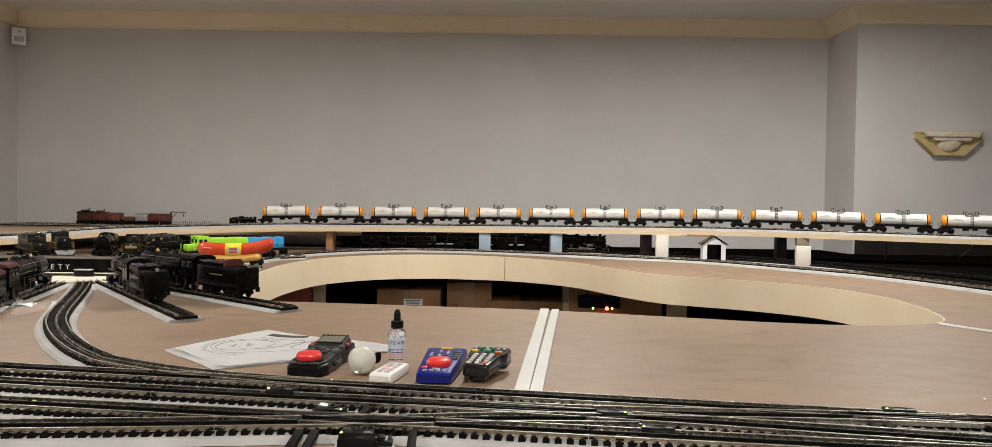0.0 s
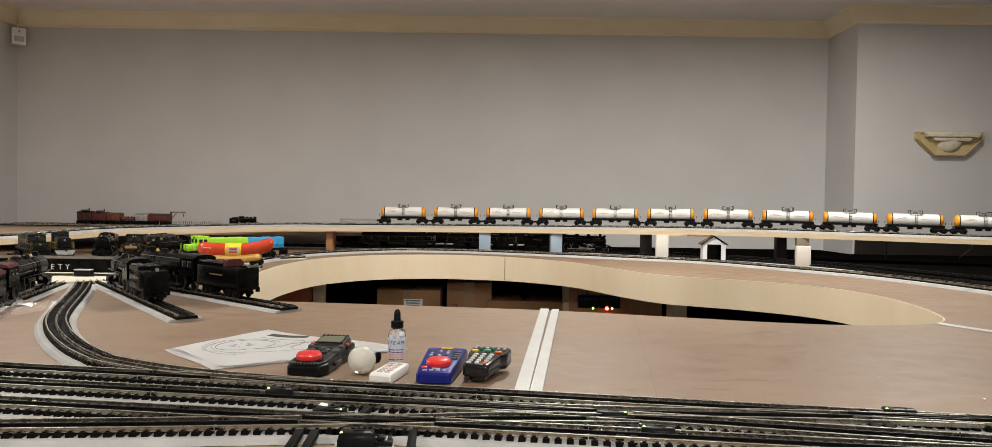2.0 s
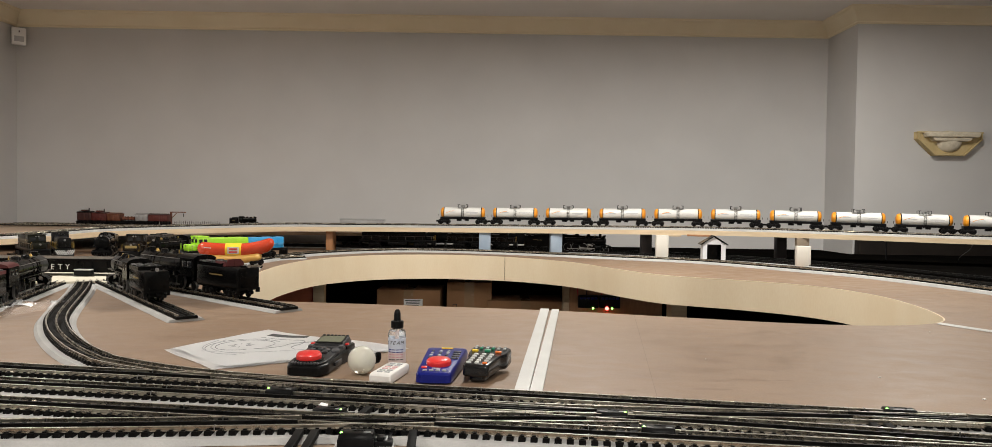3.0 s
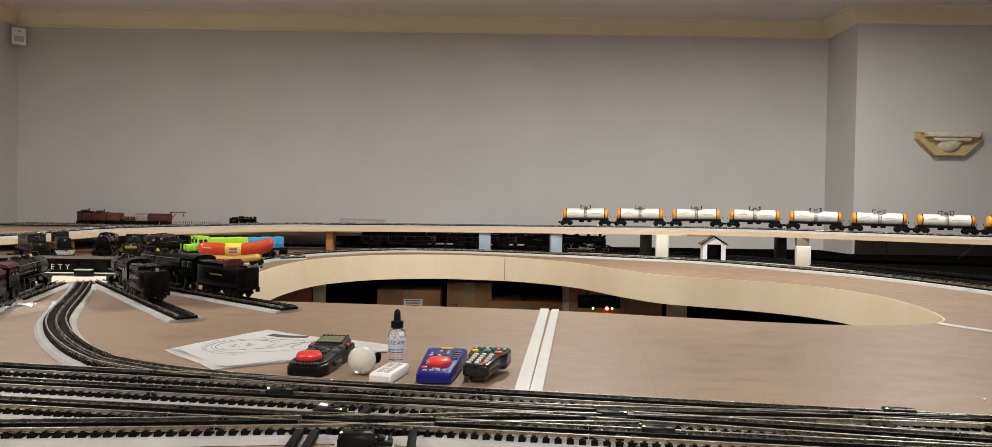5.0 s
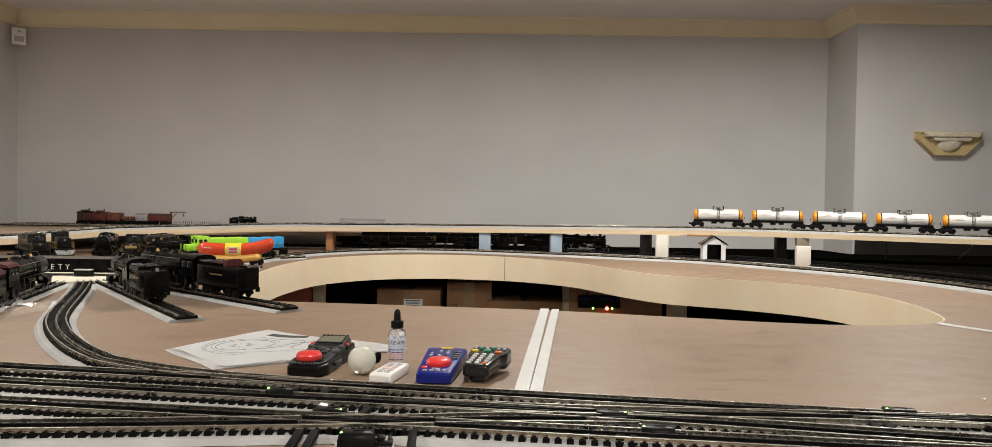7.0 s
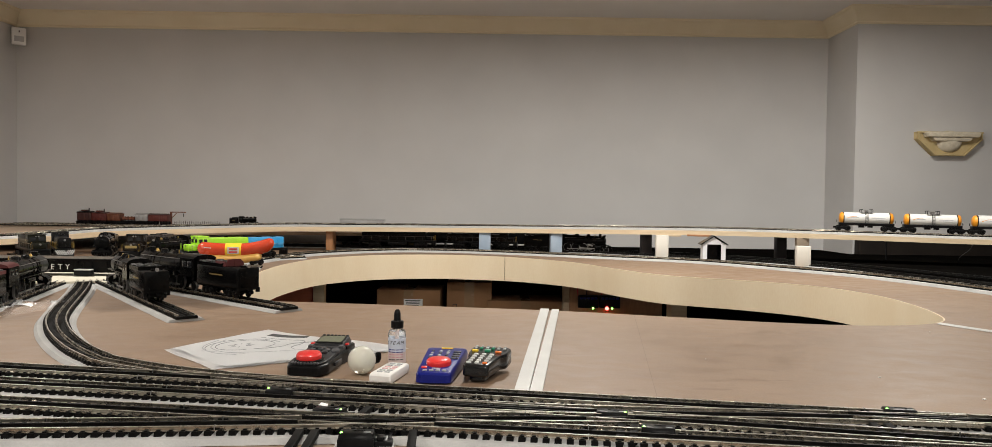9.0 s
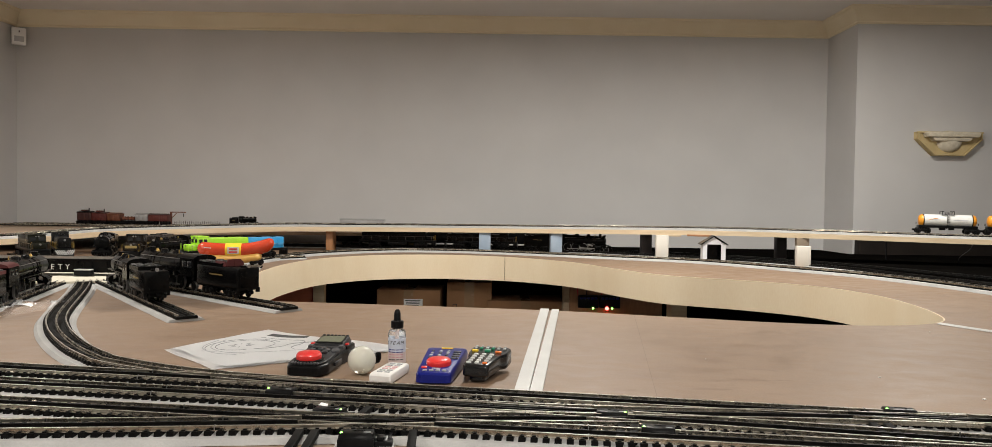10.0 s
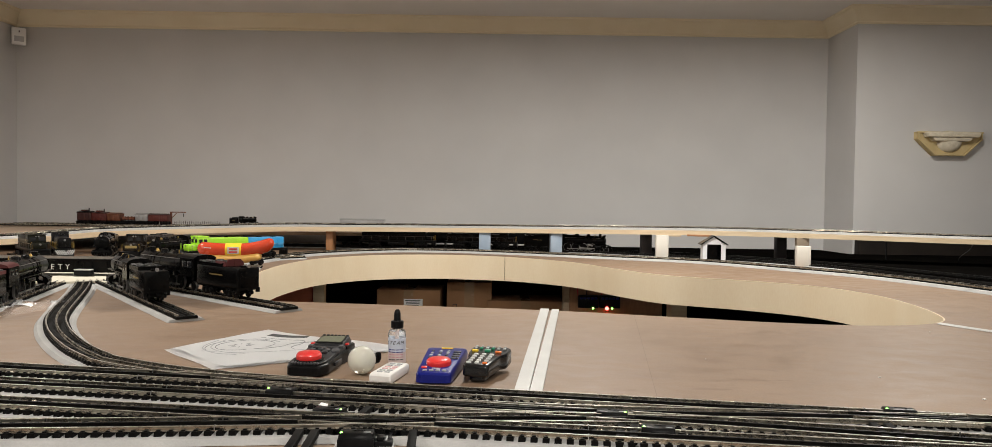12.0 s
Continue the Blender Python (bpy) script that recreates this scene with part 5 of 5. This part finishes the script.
part("wheel", turned(bmesh.new(), [(0.0172, 0), (0.0184, 0.003), (0.0182, 0.0085), (0.0160, 0.0112), (0.0095, 0.0126), (0.0005, 0.0128)], 32, pose(-0.001, 0.027, 0.0188, 3, 0, 0)), KNOB, dcs, "glossy red thumb wheel")
screen = part("screen_housing", box(bmesh.new(), 0.052, 0.046, 0.011, 0.001, 0.131, 0.0250, rx=9, top=0.90, bevel=0.003), CASE_GREY, dcs)
part("bezel", box(bmesh.new(), 0.0430, 0.0330, 0.0014, 0.001, 0.1290, 0.0305, rx=9, bevel=0.0005), BLACK, screen)
part("screen", box(bmesh.new(), 0.0375, 0.0265, 0.0008, 0.001, 0.1288, 0.0314, rx=9), LCD, screen, "grey display")
for i in range(7):
    part("knurl", box(bmesh.new(), 0.0048, 0.005, 0.0045, -0.0185 + 0.0065 * i, 0.1500, 0.0325, rx=9, bevel=0.0012), CASE_GREY, screen)
for r in range(3):
    for i in range(3):
        key(dcs, -0.0125 + 0.0115 * i, 0.064 + 0.0125 * r, 0.0228 + 0.0007 * r, 0.0085, 0.0080, SOFT_KEY if (r + i) % 2 else CASE_GREY, h=0.0050, tilt=5)
part("selector", turned(bmesh.new(), [(0.0068, 0), (0.0068, 0.003), (0.0052, 0.0052), (0.0005, 0.0056)], 18, pose(0.0225, 0.078, 0.0205, 3, 0, 0)), SOFT_KEY, dcs)
for x, y in ((-0.0235, 0.100), (0.0245, 0.102)):
    key(dcs, x, y, 0.0245, 0.0075, 0.0085, SOFT_KEY, h=0.005, tilt=5)
for x, m in ((0.0280, KNOB), (-0.0275, KNOB)):
    part("side_button", box(bmesh.new(), 0.0050, 0.0090, 0.0045, x, 0.122, 0.0245, bevel=0.001), m, dcs, "small red side button")
for sx in (-1, 1):
    part("shoulder", box(bmesh.new(), 0.010, 0.034, 0.011, sx * 0.0285, 0.128, 0.0190, rz=sx * -6, bevel=0.003), BLACK, dcs)
for i in range(9):
    part("rib", box(bmesh.new(), 0.0032, 0.0050, 0.0030, -0.0185 + 0.0046 * i, 0.0060, 0.0185, rx=18, bevel=0.0006), SOFT_KEY, dcs)
part("trigger", box(bmesh.new(), 0.004, 0.032, 0.006, 0.0325, 0.060, 0.0095, bevel=0.0015), CASE_GREY, dcs)

# small white remote
wr = thing("white_remote", pose(-0.1585, 1.012, TABLE + 0.001, 0, 0, -12), "small white remote with grey key rows", "remote control", "remotes")
part("body", slab(bmesh.new(), rounded([(-0.0165, 0), (0.0165, 0), (0.0165, 0.082), (-0.0165, 0.082)], 0.005), 0, 0.013, 0.92), WHITE_PLASTIC, wr)
RED_PRINT = mat("red_print", (0.64, 0.42, 0.42), None, rough=0.5)
for r in range(6):
    for i in range(2):
        key(wr, -0.0055 + 0.011 * i, 0.016 + 0.0105 * r, 0.0135, 0.0078, 0.0048, RED_PRINT if r in (2, 3) else KEY_GREY, h=0.0014)

# dropper bottle
CLEAR = mat("clear_plastic", (0.90, 0.93, 0.95), None, rough=0.05, trans=0.95)
FLUID = mat("label_film", (0.55, 0.60, 0.70), (0.66, 0.68, 0.74), 30, 0.35)
PINK = mat("label_pink", (0.62, 0.50, 0.48), (0.70, 0.60, 0.58), 40, 0.4)
bottle = thing("dropper_bottle", pose(-0.151, 1.135, TABLE + 0.0005), "clear dropper bottle with blue-white label, black cap", "bottle")
glass = part("bottle_glass", turned(bmesh.new(), [(0.0125, 0), (0.0137, 0.0015), (0.0137, 0.050), (0.0125, 0.054), (0.0085, 0.057), (0.0080, 0.060)], 32), CLEAR, bottle)
glass.visible_shadow = False
part("label_wrap", hoop(bmesh.new(), [(0.01380, 0.022), (0.01395, 0.022), (0.01395, 0.0435), (0.01380, 0.0435)], 32), FLUID, bottle, "pale blue printed label")
part("lower_label", hoop(bmesh.new(), [(0.01380, 0.005), (0.01395, 0.005), (0.01395, 0.0218), (0.01380, 0.0218)], 32), PINK, bottle, "pale pink printed label")
part("dropper_tube", cyl(bmesh.new(), 0.0022, 0.045, 0, 0, 0.036, seg=10), PINK, bottle)
part("cap", turned(bmesh.new(), [(0.0088, 0.058), (0.0098, 0.059), (0.0098, 0.0685), (0.0090, 0.0695), (0.0060, 0.0697)], 28), BLACK, bottle, "black screw cap")
part("bulb", turned(bmesh.new(), [(0.0060, 0.0695), (0.0054, 0.072), (0.0052, 0.080), (0.0040, 0.0850), (0.0020, 0.0868), (0.0004, 0.0870)], 22), BLACK, bottle, "black rubber dropper bulb")
for i, ch in enumerate("STEAM"):
    a = radians(-90 + (i - 2) * 24 - 8)
    words(ch, 0.0076, pose(0.01405 * math.cos(a), 0.01405 * math.sin(a), 0.0345) @ pose(0, 0, 0, 90, 0, math.degrees(a) + 90) @ pose(-0.0028, 0, 0), INK, bottle, depth=0.0001, shear=0.3)
PINKBAR = mat("pink_print", (0.60, 0.30, 0.32), None, rough=0.5)
for r in range(5):
    for i in range(4):
        a = radians(-90 + (i - 1.5) * 26)
        part("print", box(bmesh.new(), 0.0052, 0.0003, 0.0012, 0.01405 * math.cos(a), 0.01405 * math.sin(a), 0.011 + 0.0038 * r, rz=math.degrees(a) + 90), PINKBAR if r in (1, 2) else INK if r == 0 else BLUE, bottle)

# frosted globe
FROST = mat("frosted_globe", (0.84, 0.84, 0.74), (0.90, 0.90, 0.81), 20, 0.26, trans=0.42, gloss_vary=0.05)
globe = thing("globe_bulb", pose(-0.194, 1.072, TABLE + 0.0005), "frosted white globe bulb with black base", "bulb")
part("globe", ball(bmesh.new(), 0.0205, 0, 0, 0.0205, seg=36), FROST, globe)
part("socket", cyl(bmesh.new(), 0.008, 0.016, 0.013, 0.020, 0.018, seg=16, tilt=(-90, 0, -35)), BLACK, globe)
part("clip", box(bmesh.new(), 0.008, 0.006, 0.012, 0.021, 0.022, 0.022, rz=-30, bevel=0.002), BLACK, globe)

# track plan on paper
def sheet(name, corners, lift, label, seed=0, n=18):
    A, B, C, D = [Vector(c) for c in corners]
    b = bmesh.new()
    grid = []
    for i in range(n + 1):
        row = []
        for j in range(n + 1):
            u, v = i / n, j / n
            p = A * (1 - u) * (1 - v) + B * (1 - u) * v + C * u * v + D * u * (1 - v)
            row.append(b.verts.new((p.x, p.y, TABLE + (0.0008 if seed else 0.0022) + lift * (0.5 + 0.5 * math.sin(7 * u + 3 * v + seed)) * (0.3 + abs(u - 0.5) + abs(v - 0.5)))))
        grid.append(row)
    for i in range(n):
        for j in range(n):
            b.faces.new((grid[i][j], grid[i + 1][j], grid[i + 1][j + 1], grid[i][j + 1]))
    r = bmesh.ops.solidify(b, geom=b.faces[:], thickness=0.0004)
    return solid(name, b, PAPER, label, "paper"), (A, B, C, D)


PENCIL = mat("pencil_line", (0.16, 0.16, 0.19), None, rough=0.8)
sheet("paper_sheet", [(-0.551, 1.220), (-0.462, 1.392), (-0.170, 1.235), (-0.418, 1.083)], 0.0015, "white paper sheet lying under the track plan", 7 * math.pi)
plan_sheet, (PA, PB, PC, PD) = sheet("paper_plan", [(-0.538, 1.224), (-0.437, 1.414), (-0.146, 1.256), (-0.398, 1.088)], 0.003, "white paper sheet with a drawn track plan")


def ink(pts, w, material):
    """A drawn line in the sheet's own measure, 0 to 1 both ways."""
    line = []
    for u, v in pts:
        p = PA * (1 - u) * (1 - v) + PB * (1 - u) * v + PC * u * v + PD * u * (1 - v)
        z = TABLE + 0.00235 + 0.003 * (0.5 + 0.5 * math.sin(7 * u + 3 * v)) * (0.3 + abs(u - 0.5) + abs(v - 0.5))
        line.append((p.x, p.y, z))
    return part("drawn_line", sweep(bmesh.new(), spline(line, 0.006), [(-w, 0), (w, 0), (w, 0.0003), (-w, 0.0003)]), material, plan_sheet)


ink([(0.30 + 0.15 * math.cos(a), 0.44 + 0.22 * math.sin(a)) for a in [0.3 + i * 0.35 for i in range(17)]], 0.0005, PENCIL)
ink([(0.30 + 0.19 * math.cos(a), 0.42 + 0.28 * math.sin(a)) for a in [1.3 + i * 0.3 for i in range(12)]], 0.0004, PENCIL)
ink([(0.16, 0.72), (0.30, 0.76), (0.42, 0.82), (0.50, 0.74), (0.56, 0.60), (0.64, 0.56)], 0.0005, PENCIL)
ink([(0.45, 0.40), (0.50, 0.56), (0.46, 0.70), (0.52, 0.84), (0.62, 0.86)], 0.0005, PENCIL)
ink([(0.05, 0.40), (0.12, 0.24), (0.24, 0.14), (0.42, 0.14), (0.56, 0.22)], 0.0010, GREYMARK)
ink([(0.07, 0.46), (0.14, 0.30), (0.25, 0.20), (0.42, 0.20), (0.56, 0.28)], 0.0008, GREYMARK)
ink([(0.30, 0.10), (0.45, 0.22), (0.60, 0.40), (0.72, 0.62)], 0.0005, GREYMARK)
for i in range(8):
    a = 0.4 + i * 0.75
    ink([(0.29 + 0.03 * math.cos(a), 0.42 + 0.05 * math.sin(a)), (0.29 + 0.065 * math.cos(a), 0.42 + 0.10 * math.sin(a))], 0.0004, PENCIL)
CHARCOAL = mat("charcoal_print", (0.05, 0.05, 0.05), None, rough=0.8)
ink([(0.13, 0.84), (0.24, 0.88), (0.34, 0.96)], 0.010, CHARCOAL)
ink([(0.50, 0.86), (0.53, 0.87)], 0.008, CHARCOAL)

# plastic bag with cards
FILM = mat("clear_film", (0.95, 0.95, 0.96), None, rough=0.10, trans=0.90)
bag = thing("plastic_bag", pose(-1.118, 1.635, TABLE + 0.001) @ Matrix.Scale(0.80, 4), "crumpled clear plastic bag with white cards", "bag")
rnd = random.Random(11)
b = bmesh.new()
grid = [[b.verts.new((-0.13 + 0.25 * i / 13 + 0.05 * j / 11, -0.13 + 0.25 * j / 11, 0.004 + (rnd.random() * 0.016 if 0 < i < 13 and 0 < j < 11 else 0))) for j in range(12)] for i in range(14)]
for i in range(13):
    for j in range(11):
        b.faces.new((grid[i][j], grid[i + 1][j], grid[i + 1][j + 1], grid[i][j + 1]))
film = part("film", b, FILM, bag)
film.visible_shadow = False
for i in range(3):
    part("card", box(bmesh.new(), 0.09, 0.055, 0.001, -0.05 + 0.04 * i, -0.03 + 0.035 * i, 0.0016 + 0.0012 * i, rz=14 * i - 8), PAPER, bag)

# model shed by the line
SHED_WHITE = mat("shed_white", (0.72, 0.74, 0.78), (0.77, 0.79, 0.83), 30, 0.5)
shed = thing("model_shed", pose(1.030, 3.475, TABLE + 0.0005, 0, 0, -8), "small white model shed with black roof and opening", "model shed")
w = bmesh.new()
for sx in (-1, 1):
    box(w, 0.004, 0.075, 0.085, sx * 0.050, 0.0, 0.0425)
    box(w, 0.020, 0.004, 0.085, sx * 0.042, -0.0365, 0.0425)
box(w, 0.100, 0.004, 0.085, 0, 0.0365, 0.0425)
part("wall", w, SHED_WHITE, shed)
g = prism(bmesh.new(), [(-0.052, 0.083), (0.052, 0.083), (0, 0.116)], -0.0385, -0.0345)
put(g, g.verts[:], Matrix(((1, 0, 0, 0), (0, 0, 1, 0), (0, 1, 0, 0), (0, 0, 0, 1))))
part("gable", g, SHED_WHITE, shed)
for sx in (-1, 1):
    part("roof", box(bmesh.new(), 0.076, 0.092, 0.004, sx * 0.031, 0, 0.1025, ry=sx * 33), ENGINE, shed)
part("dark_interior", box(bmesh.new(), 0.090, 0.003, 0.085, 0, 0.030, 0.0425), ENGINE, shed)

# switch machines with green lamps
def switch_machine(x, y, rz, lamp=-1, light=True):
    s = thing("switch_machine", pose(x, y, TABLE + 0.0005, 0, 0, rz), "black track switch motor with a lit green lamp", "switch motor", "switch motors")
    c = box(bmesh.new(), 0.037, 0.021, 0.0120, -0.004, 0, 0.0062, bevel=0.0010)
    box(c, 0.036, 0.020, 0.0055, -0.004, 0, 0.0147, top=0.95, topy=0.72, bevel=0.0008)
    case = part("case", c, BLACK, s)
    part("slot", box(bmesh.new(), 0.013, 0.0016, 0.0006, -0.002, 0.002, 0.0176), TIE, case)
    part("plate", box(bmesh.new(), 0.007, 0.0022, 0.0005, 0.007, -0.0035, 0.0176), KEY_GREY, case)
    part("lamp", ball(bmesh.new(), 0.0014, -0.004 + lamp * 0.0150, -0.0045, 0.0172, seg=10), GREEN_LED, case, "lit green lamp")
    a = box(bmesh.new(), 0.018, 0.016, 0.0080, 0.0235, 0.001, 0.0045, bevel=0.0012)
    box(a, 0.008, 0.011, 0.0045, 0.0205, 0.001, 0.0105, bevel=0.0008)
    arm = part("arm_box", a, BLACK, s)
    for dx, dy in ((0.0255, -0.004), (0.0295, 0.004)):
        part("screw", turned(bmesh.new(), [(0.0021, 0), (0.0021, 0.0012), (0.0012, 0.0020), (0.0003, 0.0021)], 10, pose(dx, dy, 0.0085)), KEY_DARK, arm)
    part("lever", cyl(bmesh.new(), 0.0008, 0.014, 0.0265, 0.0, 0.0105, "y", 8), KEY_GREY, arm, "grey throw lever")
    part("link", box(bmesh.new(), 0.0035, 0.030, 0.0016, 0.0285, 0.016, 0.0075, bevel=0.0004), BLACK, s)
    part("bed_plate", box(bmesh.new(), 0.060, 0.030, 0.004, 0.004, -0.006, 0.0016), ROADBED, s)


for x, y, rz, lamp in ((-0.262, 0.914, -9, -1), (-0.182, 0.828, -9, 1), (-0.135, 0.744, 3, -1), (0.140, 0.834, -10, 1), (0.180, 0.776, -10, -1), (0.483, 0.860, -10, -1)):
    switch_machine(x, y, rz, lamp)


def head_block(x, y, rz, l=0.060):
    return solid("head_block", box(bmesh.new(), 0.0085, l, 0.0065, x, y, TABLE + 0.0105, rz, bevel=0.0008), TIE, "long black head-block tie at a turnout", "tie", group="head blocks")


for x, y, rz in ((-0.200, 0.733, 4), (-0.184, 0.733, 4), (-0.082, 0.737, 4), (0.150, 0.775, -12), (0.136, 0.775, -12), (0.42, 0.79, -12), (0.435, 0.787, -12), (-0.215, 0.905, -9), (-0.150, 0.825, -9)):
    head_block(x, y, rz)
clip = solid("paper_scrap", prism(bmesh.new(), [(-0.006, -0.002), (0.005, -0.004), (0.006, 0.001), (-0.001, 0.003)], 0, 0.0006), PAPER, "torn white paper scrap on a switch motor", "paper scrap")
clip.matrix_world = pose(-0.196, 0.838, TABLE + 0.0190, 25, 10, 30)

# ---------------------------------------------------------------- under the table
def carton(x, y, z, sx, sy, sz, rz, label, tape=True, mark=False):
    c = thing("cardboard_box", pose(x, y, z, 0, 0, rz), label, "box", "storage boxes")
    part("carton", box(bmesh.new(), sx, sy, sz, 0, 0, sz / 2, bevel=0.004), CARD, c)
    if tape:
        part("tape", box(bmesh.new(), 0.05, 0.001, sz * 0.5, 0, -sy / 2 - 0.0006, sz * 0.74), TAPE, c, "glossy brown packing tape")
        part("tape", box(bmesh.new(), 0.05, sy, 0.001, 0, 0, sz + 0.0006), TAPE, c)
    if mark:
        lab = part("label_sheet", box(bmesh.new(), 0.098, 0.001, 0.042, 0.025, -sy / 2 - 0.0016, sz - 0.068), PAPER, c, "white printed label")
        for i, wd in enumerate((0.078, 0.070, 0.060)):
            part("bar", box(bmesh.new(), wd, 0.0006, 0.005, 0.023, -sy / 2 - 0.0023, sz - 0.056 - 0.012 * i), INK, lab)
    return c


TAPE = mat("packing_tape", (0.30, 0.19, 0.10), (0.35, 0.22, 0.12), 20, 0.25)
carton(-0.450, 3.95, 0.0, 0.36, 0.30, 0.42, 0, "brown cardboard box at the bottom of a stack")
carton(-0.450, 3.95, 0.421, 0.33, 0.28, 0.385, 0, "brown cardboard box with a white label", mark=True)
carton(-0.135, 3.98, 0.0, 0.28, 0.30, 0.42, 0, "brown cardboard box at the bottom of a stack")
marked = carton(-0.135, 3.98, 0.421, 0.235, 0.28, 0.425, 0, "brown cardboard box with printed marks")
part("print", box(bmesh.new(), 0.022, 0.0008, 0.022, -0.075, -0.1406, 0.30), INK, marked, "dark printed square")
part("print", box(bmesh.new(), 0.016, 0.0010, 0.016, -0.075, -0.1408, 0.30), CARD, marked)
for i in range(7):
    part("print", box(bmesh.new(), 0.010, 0.0008, 0.010, -0.075 + 0.016 * i, -0.1406, 0.265), INK, marked)
carton(0.160, 3.95, 0.0, 0.42, 0.30, 0.42, 0, "brown cardboard box at the bottom of a stack")
carton(0.160, 3.95, 0.421, 0.40, 0.28, 0.335, 0, "wide brown cardboard box below the layout")
solid("table_support", box(bmesh.new(), 0.050, 0.089, 0.97, 0.372, 3.75, 0.49, bevel=0.002), PINE, "pale pine upright below the table", "upright", group="table supports")
solid("table_support", box(bmesh.new(), 0.062, 0.089, 0.97, 0.745, 3.0, 0.49, bevel=0.002), PINE, "pale pine upright below the table", "upright", group="table supports")
solid("table_support", box(bmesh.new(), 0.055, 0.04, 0.97, -0.862, 3.60, 0.49, bevel=0.002), PINE, "pale pine upright below the table", "upright", group="table supports")
RED_WOOD = mat("red_wood", (0.42, 0.09, 0.03), (0.50, 0.12, 0.045), 20, 0.5)
solid("red_panel", box(bmesh.new(), 0.40, 0.03, 0.97, -1.10, 3.62, 0.49, bevel=0.003), RED_WOOD, "red-brown panel below the table", "panel")
ctrl = thing("control_board", pose(0.60, 3.62, 0.72), "wooden board with wired control modules and lamps", "control board")
part("backboard", box(bmesh.new(), 0.46, 0.018, 0.52, 0, 0.02, 0), ORANGE_WOOD, ctrl)
for x in (-0.140, -0.034):
    mod = part("module", box(bmesh.new(), 0.10, 0.035, 0.062, x, -0.008, 0.065, bevel=0.003), BLACK, ctrl, "black control module")
    for i in range(5):
        part("terminal", box(bmesh.new(), 0.012, 0.008, 0.010, x - 0.036 + 0.018 * i, -0.028, 0.083, bevel=0.001), BLUE, mod)
for x, m, r in ((-0.118, GREEN_LED, 0.005), (-0.050, RED_LED, 0.009), (-0.024, GREEN_LED, 0.005)):
    part("lamp", ball(bmesh.new(), r, x, -0.030, 0.034, seg=12), m, ctrl, "lit indicator lamp")
for i in range(6):
    part("wire", cyl(bmesh.new(), 0.002, 0.16, -0.20 + 0.06 * i, -0.004, 0.17, seg=6, tilt=(8 * (i % 3 - 1), 14 * (i % 2) - 7, 0)), BLACK if i % 2 else RED_BAR, ctrl)
for x, y, w in ((0.580, 1.097, 0.0022), (0.656, 0.975, 0.0026), (0.352, 1.215, 0.0015), (0.085, 0.985, 0.0018), (0.905, 1.52, 0.002)):
    crumb = box(bmesh.new(), w * 1.5, w, w * 0.7, x, y, TABLE + w * 0.36, x * 300, bevel=w * 0.2)
    solid("crumb", crumb, PAPER, "tiny white plaster crumb on the table", "crumb", group="crumbs")

motions()
